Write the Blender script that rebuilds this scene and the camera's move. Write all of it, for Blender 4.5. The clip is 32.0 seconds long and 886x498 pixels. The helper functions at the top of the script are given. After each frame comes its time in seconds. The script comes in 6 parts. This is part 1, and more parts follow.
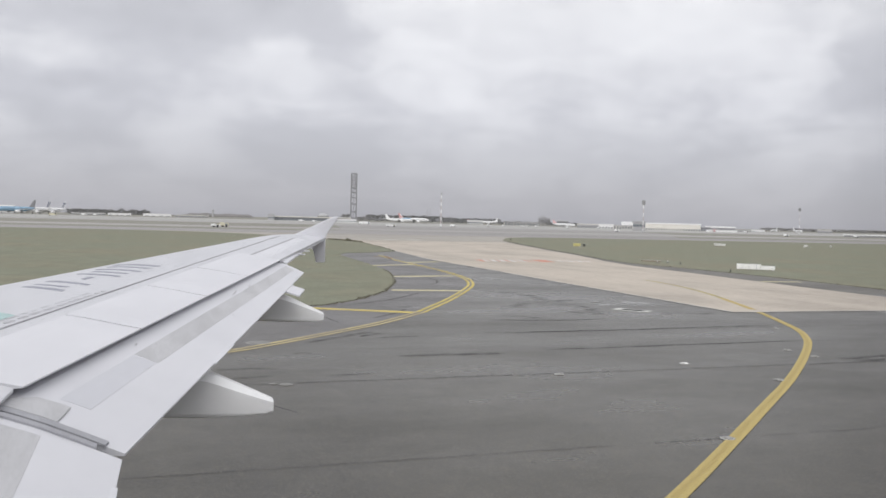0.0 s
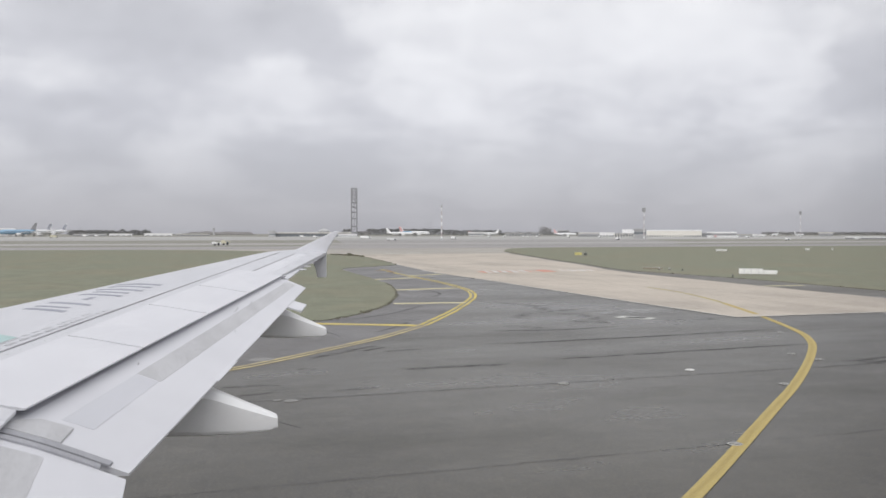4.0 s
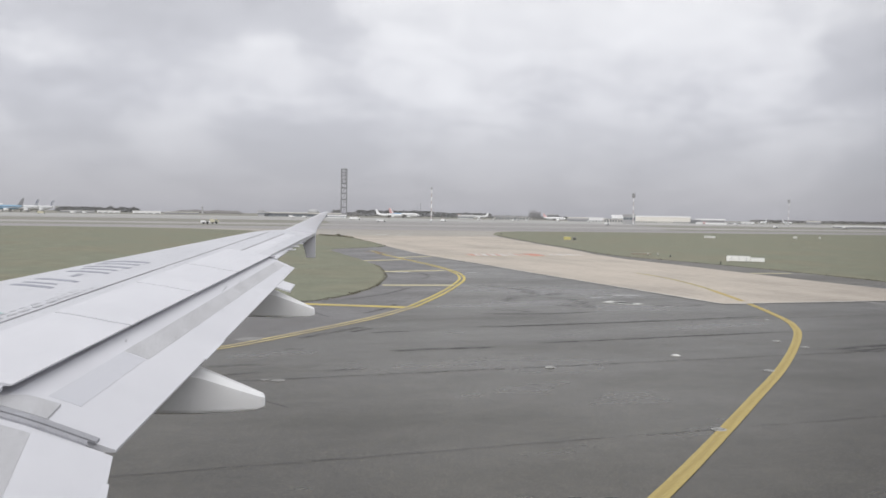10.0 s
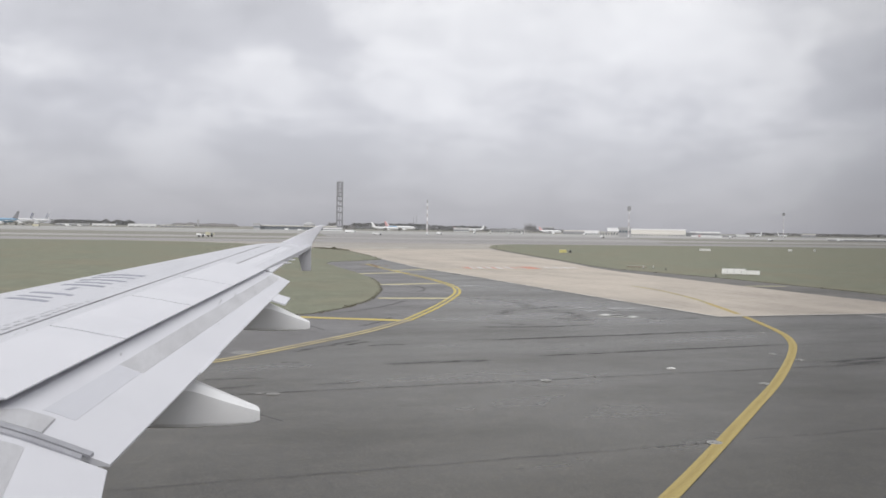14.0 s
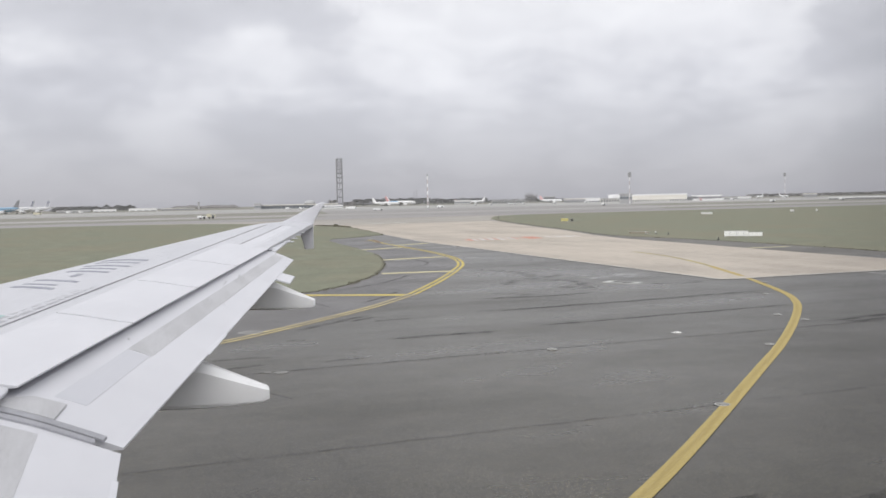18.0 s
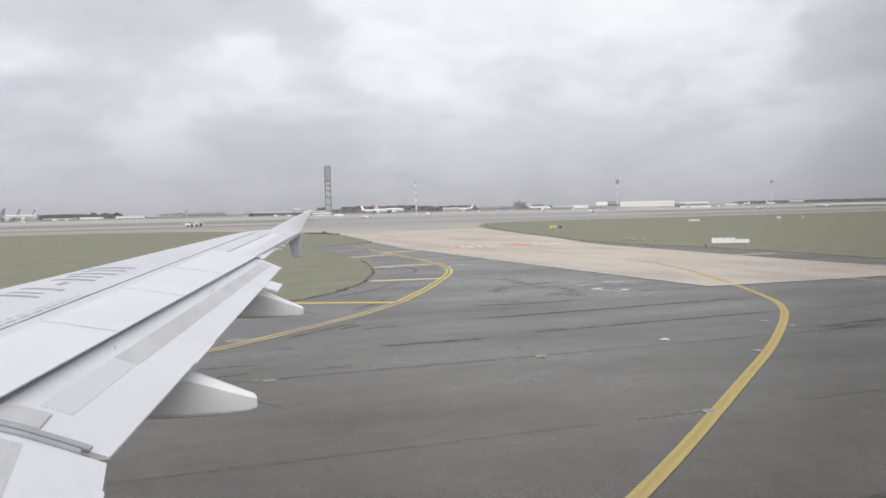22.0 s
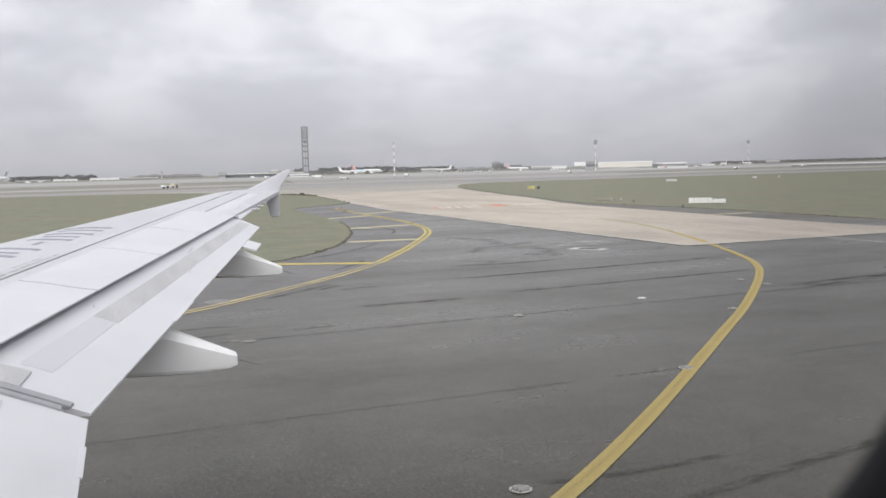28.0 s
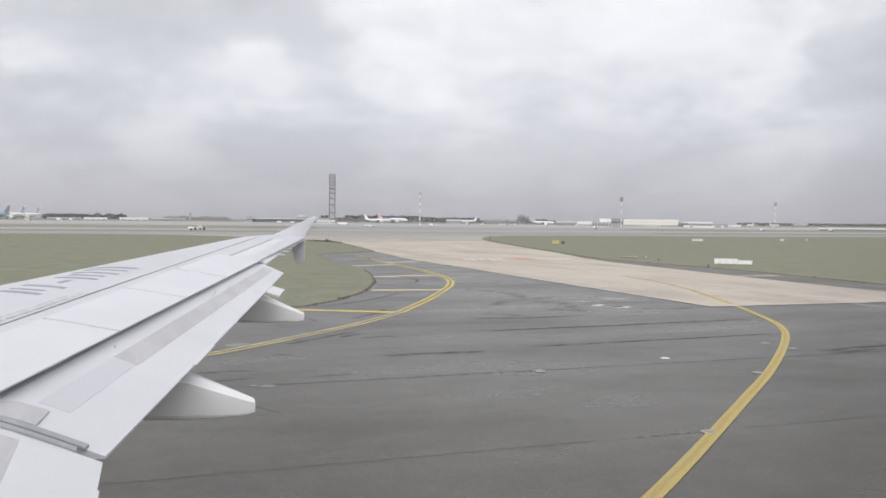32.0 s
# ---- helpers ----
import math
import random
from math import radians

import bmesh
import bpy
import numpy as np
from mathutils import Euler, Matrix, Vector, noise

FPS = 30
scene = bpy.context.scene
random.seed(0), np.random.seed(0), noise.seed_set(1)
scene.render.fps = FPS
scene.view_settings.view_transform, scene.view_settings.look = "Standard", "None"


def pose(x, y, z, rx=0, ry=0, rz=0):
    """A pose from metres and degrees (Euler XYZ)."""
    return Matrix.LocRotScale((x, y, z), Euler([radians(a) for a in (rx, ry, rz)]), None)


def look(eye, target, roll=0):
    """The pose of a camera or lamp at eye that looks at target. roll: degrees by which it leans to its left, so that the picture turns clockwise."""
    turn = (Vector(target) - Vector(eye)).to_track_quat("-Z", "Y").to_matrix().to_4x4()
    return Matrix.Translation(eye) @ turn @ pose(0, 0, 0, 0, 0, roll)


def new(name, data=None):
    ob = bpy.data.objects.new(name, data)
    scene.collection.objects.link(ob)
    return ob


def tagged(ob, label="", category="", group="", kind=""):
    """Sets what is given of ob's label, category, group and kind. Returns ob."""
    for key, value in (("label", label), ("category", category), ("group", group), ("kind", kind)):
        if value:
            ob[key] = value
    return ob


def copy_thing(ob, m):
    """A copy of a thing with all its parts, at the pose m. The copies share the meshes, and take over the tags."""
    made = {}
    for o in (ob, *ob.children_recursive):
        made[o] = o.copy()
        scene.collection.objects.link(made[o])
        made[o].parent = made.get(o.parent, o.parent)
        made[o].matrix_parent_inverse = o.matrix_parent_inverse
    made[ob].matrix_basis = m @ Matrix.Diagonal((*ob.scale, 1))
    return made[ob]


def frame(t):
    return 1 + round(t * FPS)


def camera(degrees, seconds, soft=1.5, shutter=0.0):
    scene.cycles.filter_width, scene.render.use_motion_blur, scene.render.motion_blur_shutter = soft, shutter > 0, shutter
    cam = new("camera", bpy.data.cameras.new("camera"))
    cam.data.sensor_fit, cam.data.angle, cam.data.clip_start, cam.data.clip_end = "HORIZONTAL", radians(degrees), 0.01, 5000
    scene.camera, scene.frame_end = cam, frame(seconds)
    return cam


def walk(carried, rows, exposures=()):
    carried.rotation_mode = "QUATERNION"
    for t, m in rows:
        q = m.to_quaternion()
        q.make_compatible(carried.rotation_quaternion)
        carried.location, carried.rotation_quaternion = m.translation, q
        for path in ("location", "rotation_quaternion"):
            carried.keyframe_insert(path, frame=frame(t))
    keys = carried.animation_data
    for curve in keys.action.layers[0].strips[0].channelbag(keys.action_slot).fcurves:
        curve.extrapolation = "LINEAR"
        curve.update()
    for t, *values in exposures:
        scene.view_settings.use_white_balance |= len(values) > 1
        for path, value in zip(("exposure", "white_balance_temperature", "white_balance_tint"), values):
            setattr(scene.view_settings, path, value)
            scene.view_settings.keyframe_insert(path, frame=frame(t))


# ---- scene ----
cam = camera(53.0, 32.0, soft=1.6)
cam.data.dof.use_dof, cam.data.dof.focus_distance, cam.data.dof.aperture_fstop = True, 40.0, 12.0
PATH = [
    (0, (0.0007, -0.0181, 4.3125), (3.1053, 9.4824, 3.9951), 1.43),
    (0.5, (0.0089, -0.0095, 4.3186), (3.0390, 9.5127, 3.9355), 0.13),
    (1, (0.0056, -0.0154, 4.3088), (2.9027, 9.5519, 4.0395), 0.06),
    (1.5, (0.0087, -0.0299, 4.3171), (2.9322, 9.5305, 4.0919), 0.23),
    (2, (0.0067, -0.0231, 4.3029), (2.9982, 9.5165, 4.0865), 0.05),
    (2.5, (0.0010, 0.0114, 4.3053), (3.0197, 9.5433, 4.1297), 0.25),
    (3, (0.0025, -0.0037, 4.3111), (3.0501, 9.5184, 4.1043), 0.32),
    (3.5, (0.0096, -0.0058, 4.3033), (3.0744, 9.5114, 4.1270), 0.11),
    (5.5, (0.0075, -0.0222, 4.3056), (3.1665, 9.4637, 4.1087), -0.26),
    (6, (0.0061, -0.0152, 4.3057), (3.1796, 9.4655, 4.0906), -0.41),
    (6.5, (0.0078, -0.0231, 4.3089), (3.1818, 9.4577, 4.1087), -0.53),
    (7, (0.0059, -0.0046, 4.3050), (3.1072, 9.4986, 4.0362), -0.73),
    (7.5, (0.0053, -0.0183, 4.3071), (3.1035, 9.4825, 3.9374), -0.30),
    (8, (0.0022, -0.0306, 4.3123), (3.1037, 9.4695, 3.9545), -0.19),
    (8.5, (0.0059, -0.0021, 4.3031), (3.0818, 9.5081, 3.9952), -0.23),
    (9, (0.0120, -0.0165, 4.3122), (3.2918, 9.4255, 4.0098), 0.53),
    (9.5, (-0.0047, 0.0002, 4.2988), (3.1715, 9.4731, 3.8795), 0.67),
    (10, (0.0052, -0.0157, 4.3042), (3.2089, 9.4498, 3.9294), 0.95),
    (10.5, (0.0037, -0.0243, 4.3079), (3.2432, 9.4314, 3.9989), 1.03),
    (11, (0.0036, -0.0279, 4.3047), (3.3236, 9.4002, 4.0055), 1.02),
    (11.5, (0.0012, -0.0182, 4.3005), (3.2225, 9.4435, 3.9840), 0.98),
    (12, (0.0048, -0.0069, 4.3002), (3.2110, 9.4605, 4.0025), 0.95),
    (12.5, (0.0021, -0.0149, 4.3088), (3.2506, 9.4381, 4.0129), 1.07),
    (13, (0.0002, 0.0002, 4.3000), (3.2382, 9.4575, 4.0278), 0.95),
    (13.5, (0.0030, -0.0174, 4.3029), (3.2256, 9.4461, 4.0614), 0.94),
    (14, (0.0049, -0.0340, 4.3084), (3.2529, 9.4211, 4.0800), 0.94),
    (14.5, (-0.0018, -0.0088, 4.2979), (3.2463, 9.4454, 4.0403), 0.82),
    (16.5, (0.0037, -0.0232, 4.2953), (3.2086, 9.4377, 3.8268), -1.02),
    (17, (0.0016, -0.0280, 4.3002), (3.2199, 9.4268, 3.8003), -1.07),
    (17.5, (0.0011, -0.0275, 4.2986), (3.2241, 9.4227, 3.7447), -1.34),
    (18, (-0.0004, -0.0265, 4.3052), (3.2212, 9.4255, 3.7752), -1.22),
    (18.5, (0.0008, -0.0178, 4.2999), (3.2601, 9.4234, 3.8079), -1.23),
    (19, (-0.0014, -0.0231, 4.3024), (3.3330, 9.3921, 3.8172), -1.20),
    (19.5, (0.0033, -0.0423, 4.3100), (3.3134, 9.3805, 3.8044), -1.23),
    (20, (0.0017, -0.0326, 4.3025), (3.2604, 9.4087, 3.8099), -1.30),
    (20.5, (0.0003, -0.0163, 4.2989), (3.2963, 9.4139, 3.8424), -1.39),
    (21, (-0.0015, -0.0207, 4.3036), (3.2950, 9.4087, 3.8364), -1.30),
    (21.5, (0.0068, -0.0377, 4.3047), (3.3210, 9.3863, 3.8526), -1.31),
    (22, (0.0035, -0.0293, 4.3062), (3.3493, 9.3836, 3.8559), -1.29),
    (22.5, (0.0002, -0.0203, 4.3045), (3.3405, 9.3953, 3.8675), -1.26),
    (23, (0.0009, -0.0328, 4.3056), (3.3403, 9.3839, 3.8893), -1.26),
    (23.5, (0.0054, -0.0316, 4.3043), (3.3444, 9.3863, 3.9115), -1.35),
    (24, (0.0009, -0.0272, 4.2991), (3.3696, 9.3809, 3.9251), -1.29),
    (24.5, (-0.0003, -0.0126, 4.2920), (3.3737, 9.3933, 3.9105), -1.37),
    (26.5, (0.0032, -0.0102, 4.2989), (3.3939, 9.3897, 3.9185), -1.40),
    (27, (0.0068, -0.0280, 4.2927), (3.3985, 9.3680, 3.8337), -2.18),
    (27.5, (-0.0002, -0.0422, 4.2916), (3.4752, 9.2958, 3.4407), -2.29),
    (28, (-0.0075, -0.0396, 4.2796), (3.5457, 9.2651, 3.3863), -1.43),
    (28.5, (-0.0136, -0.0243, 4.2878), (3.2430, 9.4007, 3.5369), -0.32),
    (29, (0.0019, -0.0175, 4.3105), (3.5774, 9.2965, 3.6280), -0.22),
    (29.5, (-0.0023, -0.0070, 4.3052), (3.2269, 9.4443, 3.8100), 0.58),
    (30, (0.0002, -0.0278, 4.2944), (3.2300, 9.4262, 3.8578), 0.56),
    (30.5, (0.0015, -0.0371, 4.2952), (3.2892, 9.3985, 3.8942), 0.49),
    (31, (-0.0019, -0.0215, 4.2947), (3.3037, 9.4095, 3.9362), 0.61),
    (31.5, (-0.0017, -0.0155, 4.3002), (3.2860, 9.4207, 3.9134), 0.53),
    (32, (-0.0032, -0.0089, 4.2928), (3.3204, 9.4173, 3.9735), 0.60),
]
walk(cam, [(t, look(eye, target, roll)) for t, eye, target, roll in PATH], exposures=[(0.0, -0.03), (14.5, -0.03), (17.0, -0.05), (18.0, 0.05), (20.0, 0.1), (26.5, 0.1), (28.0, 0.13), (29.0, 0.1), (32.0, 0.08)])

# ---- small helpers ----
rng = random.Random(7)


def part(name, bm, material, parent=None, label="", smooth=False, crease=0.0):
    me = bpy.data.meshes.new(name)
    bm.normal_update()
    if crease:
        for e in bm.edges:
            e.smooth = e.calc_face_angle(0.0) < radians(crease)
    bm.to_mesh(me)
    bm.free()
    me.materials.append(material)
    if smooth:
        for p in me.polygons:
            p.use_smooth = True
    ob = new(name, me)
    if parent is not None:
        ob.parent = parent
    if label:
        ob["label"] = label
    return ob


def thing(name, place=(0, 0, 0), turn=0.0, label="", category="", group="", kind=""):
    ob = new(name)
    ob.matrix_basis = pose(*place, 0, 0, turn)
    return tagged(ob, label, category, group, kind)


def box(bm, x0, x1, y0, y1, z0, z1, bevel=0.0):
    made = bmesh.ops.create_cube(bm, size=1.0)["verts"]
    for v in made:
        v.co = Vector(((x0 + x1) / 2 + v.co.x * (x1 - x0), (y0 + y1) / 2 + v.co.y * (y1 - y0), (z0 + z1) / 2 + v.co.z * (z1 - z0)))
    if bevel:
        edges = list({e for v in made for e in v.link_edges})
        bmesh.ops.bevel(bm, geom=edges, offset=bevel, segments=2, affect="EDGES", profile=0.6)
    return bm


def a_box(x0, x1, y0, y1, z0, z1, bevel=0.0):
    return box(bmesh.new(), x0, x1, y0, y1, z0, z1, bevel)


def tube(bm, a, b, r0, r1=None, sides=12, caps=True):
    """A tapered rod from a to b."""
    a, b = Vector(a), Vector(b)
    r1 = r0 if r1 is None else r1
    turn = (b - a).to_track_quat("Z", "Y").to_matrix()
    rings = []
    for p, r in ((a, r0), (b, r1)):
        rings.append([bm.verts.new(p + turn @ Vector((r * math.cos(2 * math.pi * k / sides), r * math.sin(2 * math.pi * k / sides), 0))) for k in range(sides)])
    for k in range(sides):
        bm.faces.new((rings[0][k], rings[0][(k + 1) % sides], rings[1][(k + 1) % sides], rings[1][k]))
    if caps:
        bm.faces.new(rings[0][::-1])
        bm.faces.new(rings[1])
    return bm


def loft(bm, rings, caps=True):
    """A skin over closed rings of points, one after the other."""
    vs = [[bm.verts.new(p) for p in ring] for ring in rings]
    n = len(vs[0])
    for a, b in zip(vs, vs[1:]):
        for k in range(n):
            bm.faces.new((a[k], a[(k + 1) % n], b[(k + 1) % n], b[k]))
    if caps:
        bm.faces.new(vs[0][::-1])
        bm.faces.new(vs[-1])
    bmesh.ops.recalc_face_normals(bm, faces=bm.faces)
    return bm


def smooth_line(points, step=0.5):
    """A Catmull-Rom line through the points."""
    p = [Vector(q) for q in points]
    p = [2 * p[0] - p[1]] + p + [2 * p[-1] - p[-2]]
    out = []
    for a, b, c, d in zip(p, p[1:], p[2:], p[3:]):
        n = max(1, round((c - b).length / step))
        for k in range(n):
            t = k / n
            out.append(0.5 * (2 * b + (c - a) * t + (2 * a - 5 * b + 4 * c - d) * t * t + (3 * b - a - 3 * c + d) * t * t * t))
    return out + [p[-2]]


def ribbon(line, width, z, offset=0.0, wobble=0.0, seed=0, gap=0.0):
    """A flat strip along a line on the ground, with u along it and v across it. gap: the share of it that is broken away."""
    bm = bmesh.new()
    uv = bm.loops.layers.uv.new("uv")
    r = random.Random(seed)
    pairs, far = [], 0.0
    for k, p in enumerate(line):
        a, b = line[max(0, k - 1)], line[min(len(line) - 1, k + 1)]
        d = (b - a).normalized()
        side = Vector((-d.y, d.x))
        far += (p - a).length if k else 0.0
        o = offset + r.uniform(-wobble, wobble)
        w = width * (1 + (r.uniform(-0.5, 0.5) if wobble else 0))
        pairs.append((bm.verts.new((*(p.xy + side * (o - w / 2)), z)), bm.verts.new((*(p.xy + side * (o + w / 2)), z)), far))
    for (a, b, s), (c, d, t) in zip(pairs, pairs[1:]):
        if gap and r.random() < gap:
            continue
        f = bm.faces.new((a, c, d, b))
        for loop, q in zip(f.loops, ((s / far, 0), (t / far, 0), (t / far, 1), (s / far, 1))):
            loop[uv].uv = q
    return bm


def sheet(points, z, thick=0.0):
    """A flat piece of ground inside an outline; with thickness it has a rim."""
    bm = bmesh.new()
    top = [bm.verts.new((x, y, z)) for x, y in points]
    f = bm.faces.new(top)
    f.normal_update()
    if f.normal.z < 0:
        f.normal_flip()
    if thick:
        low = [bm.verts.new((x, y, z - thick)) for x, y in points]
        for k in range(len(top)):
            j = (k + 1) % len(top)
            bm.faces.new((top[k], low[k], low[j], top[j]))
    bmesh.ops.triangulate(bm, faces=[f])
    return bm


def raw(name, verts, faces, material, parent=None):
    me = bpy.data.meshes.new(name)
    me.from_pydata(verts, [], faces)
    me.materials.append(material)
    ob = new(name, me)
    if parent is not None:
        ob.parent = parent
    return ob


def out_there(az, d):
    """The place on the ground at a bearing, in degrees from the wing's line, and a distance."""
    return d * math.sin(radians(az)), d * math.cos(radians(az))


# ---- sky and light ----
SKY = bpy.data.worlds.new("overcast_sky")
scene.world = SKY
SKY.use_nodes = True
nt = SKY.node_tree
nt.nodes.clear()


def node(tree, kind, **values):
    n = tree.nodes.new(kind)
    for key, v in values.items():
        if key == "ins":
            for i, w in v.items():
                if isinstance(w, bpy.types.NodeSocket):
                    tree.links.new(w, n.inputs[i])
                else:
                    n.inputs[i].default_value = w
        elif key == "op":
            n.operation = v
        elif key == "ramp":
            e = n.color_ramp.elements
            while len(e) < len(v):
                e.new(0.5)
            for s, (at, c) in zip(e, v):
                s.position, s.color = at, (*c, 1) if len(c) == 3 else c
        elif key == "mode":
            n.blend_type = v
        elif key == "kind_of_data":
            n.data_type = v
    return n


def m_(tree, op, a, b=0.0, c=0.0):
    return node(tree, "ShaderNodeMath", op=op, ins={0: a, 1: b, 2: c}).outputs[0]


def mixed(tree, f, a, b, mode="MIX"):
    return node(tree, "ShaderNodeMix", kind_of_data="RGBA", mode=mode, ins={0: f, 6: a, 7: b}).outputs[2]


def grey(v, tint=0.0):
    return (v, v, v * (1 + tint), 1)


SUN_UP, SUN_TURN = 34.0, 205.0
aim = node(nt, "ShaderNodeTexCoord").outputs["Generated"]
xyz = node(nt, "ShaderNodeSeparateXYZ", ins={0: aim})
up = m_(nt, "MAXIMUM", xyz.outputs[2], 0.0)
low = m_(nt, "ADD", up, 0.26)
flat = node(nt, "ShaderNodeCombineXYZ", ins={0: m_(nt, "DIVIDE", xyz.outputs[0], low), 1: m_(nt, "DIVIDE", xyz.outputs[1], low), 2: 0.0}).outputs[0]
# the clouds' outlines are stirred before the large banks are laid on
stir = node(nt, "ShaderNodeTexNoise", ins={"Vector": aim, "Scale": 11.0, "Detail": 5.0, "Roughness": 0.55}).outputs["Color"]
stir = node(nt, "ShaderNodeVectorMath", op="SUBTRACT", ins={0: stir, 1: (0.5, 0.5, 0.5)}).outputs[0]
stirred = node(nt, "ShaderNodeVectorMath", op="ADD", ins={0: aim, 1: node(nt, "ShaderNodeVectorMath", op="MULTIPLY", ins={0: stir, 1: (0.12, 0.12, 0.06)}).outputs[0]}).outputs[0]
puffs = node(nt, "ShaderNodeTexNoise", ins={"Vector": flat, "Scale": 2.6, "Detail": 7.0, "Roughness": 0.55, "Distortion": 0.5})
wisps = node(nt, "ShaderNodeTexNoise", ins={"Vector": flat, "Scale": 6.0, "Detail": 7.0, "Roughness": 0.58, "Distortion": 0.5})
height = node(nt, "ShaderNodeValToRGB", ramp=[(0.0, grey(0.42, 0.095)), (0.05, grey(0.505, 0.085)), (0.12, grey(0.685, 0.055)), (0.26, grey(0.78, 0.028)), (0.55, grey(0.90, 0.02)), (1.0, grey(1.05))], ins={0: up}).outputs[0]
billow = node(nt, "ShaderNodeTexNoise", ins={"Vector": node(nt, "ShaderNodeVectorMath", op="MULTIPLY", ins={0: stirred, 1: (1.0, 1.0, 1.9)}).outputs[0], "Scale": 6.5, "Detail": 8.0, "Roughness": 0.52}).outputs[0]
thick = m_(nt, "ADD", m_(nt, "ADD", m_(nt, "MULTIPLY", puffs.outputs[0], 0.30), m_(nt, "MULTIPLY", wisps.outputs[0], 0.14)), m_(nt, "ADD", m_(nt, "MULTIPLY", billow, 0.36), 0.10))
# banks and breaks of the cloud deck: bearing, height, half width in degrees and how much lighter or darker
BLOBS = [(-4, 13.2, 8, -0.13), (3, 12.8, 7, -0.12), (9, 12.8, 6, -0.10), (12.5, 11.0, 4, -0.04), (-5, 9.8, 5, 0.04), (6.3, 9.2, 5, 0.02), (16.6, 9.3, 6, 0.12), (17.5, 13.0, 6, 0.09), (-4, 6.2, 6, -0.11), (8.6, 4.4, 7, -0.05), (28, 11.5, 11, 0.07), (22.4, 10.7, 5, 0.03), (38.5, 8.5, 6, 0.06), (25.0, 7.8, 5, -0.05), (45.5, 9.0, 7, -0.18), (47, 3.0, 8, -0.13)]
squash = node(nt, "ShaderNodeVectorMath", op="MULTIPLY", ins={0: stirred, 1: (1.0, 1.0, 1.7)}).outputs[0]
for az, el, size, amount in BLOBS:
    e, a = radians(el), radians(az)
    away = node(nt, "ShaderNodeVectorMath", op="DISTANCE", ins={0: squash, 1: (math.cos(e) * math.sin(a), math.cos(e) * math.cos(a), 1.7 * math.sin(e))}).outputs["Value"]
    bell = node(nt, "ShaderNodeMapRange", ins={0: away, 1: radians(size), 2: radians(size * 0.2), 3: 0.0, 4: amount})
    bell.interpolation_type = "SMOOTHERSTEP"
    thick = m_(nt, "ADD", thick, bell.outputs[0])
shade = node(nt, "ShaderNodeValToRGB", ramp=[(0.20, (0.66, 0.662, 0.69)), (0.44, (0.855, 0.857, 0.882)), (0.54, (1.05, 1.05, 1.058)), (0.70, (1.26, 1.26, 1.25))], ins={0: thick}).outputs[0]
near_line = node(nt, "ShaderNodeMapRange", ins={0: up, 1: 0.02, 2: 0.13, 3: 0.40, 4: 1.0}).outputs[0]
clouds = mixed(nt, 1.0, height, mixed(nt, near_line, (1, 1, 1, 1), shade), "MULTIPLY")
sky = nt.nodes.new("ShaderNodeTexSky")
sky.sky_type, sky.sun_disc, sky.sun_elevation, sky.sun_rotation = "NISHITA", False, radians(SUN_UP), radians(SUN_TURN)
both = mixed(nt, 1.0, clouds, mixed(nt, 1.0, sky.outputs[0], (0.006, 0.006, 0.006, 1), "MULTIPLY"), "ADD")
back = node(nt, "ShaderNodeBackground", ins={0: both, 1: 1.0})
nt.links.new(back.outputs[0], nt.nodes.new("ShaderNodeOutputWorld").inputs[0])

SUN_AT = (60 * math.cos(radians(SUN_UP)) * math.sin(radians(SUN_TURN)), 60 * math.cos(radians(SUN_UP)) * math.cos(radians(SUN_TURN)), 60 * math.sin(radians(SUN_UP)))
sun = new("sun", bpy.data.lights.new("sun", "SUN"))
sun.data.energy, sun.data.angle, sun.data.color = 1.45, radians(60), (1.0, 0.985, 0.96)
sun.matrix_basis = look(SUN_AT, (0, 0, 0))


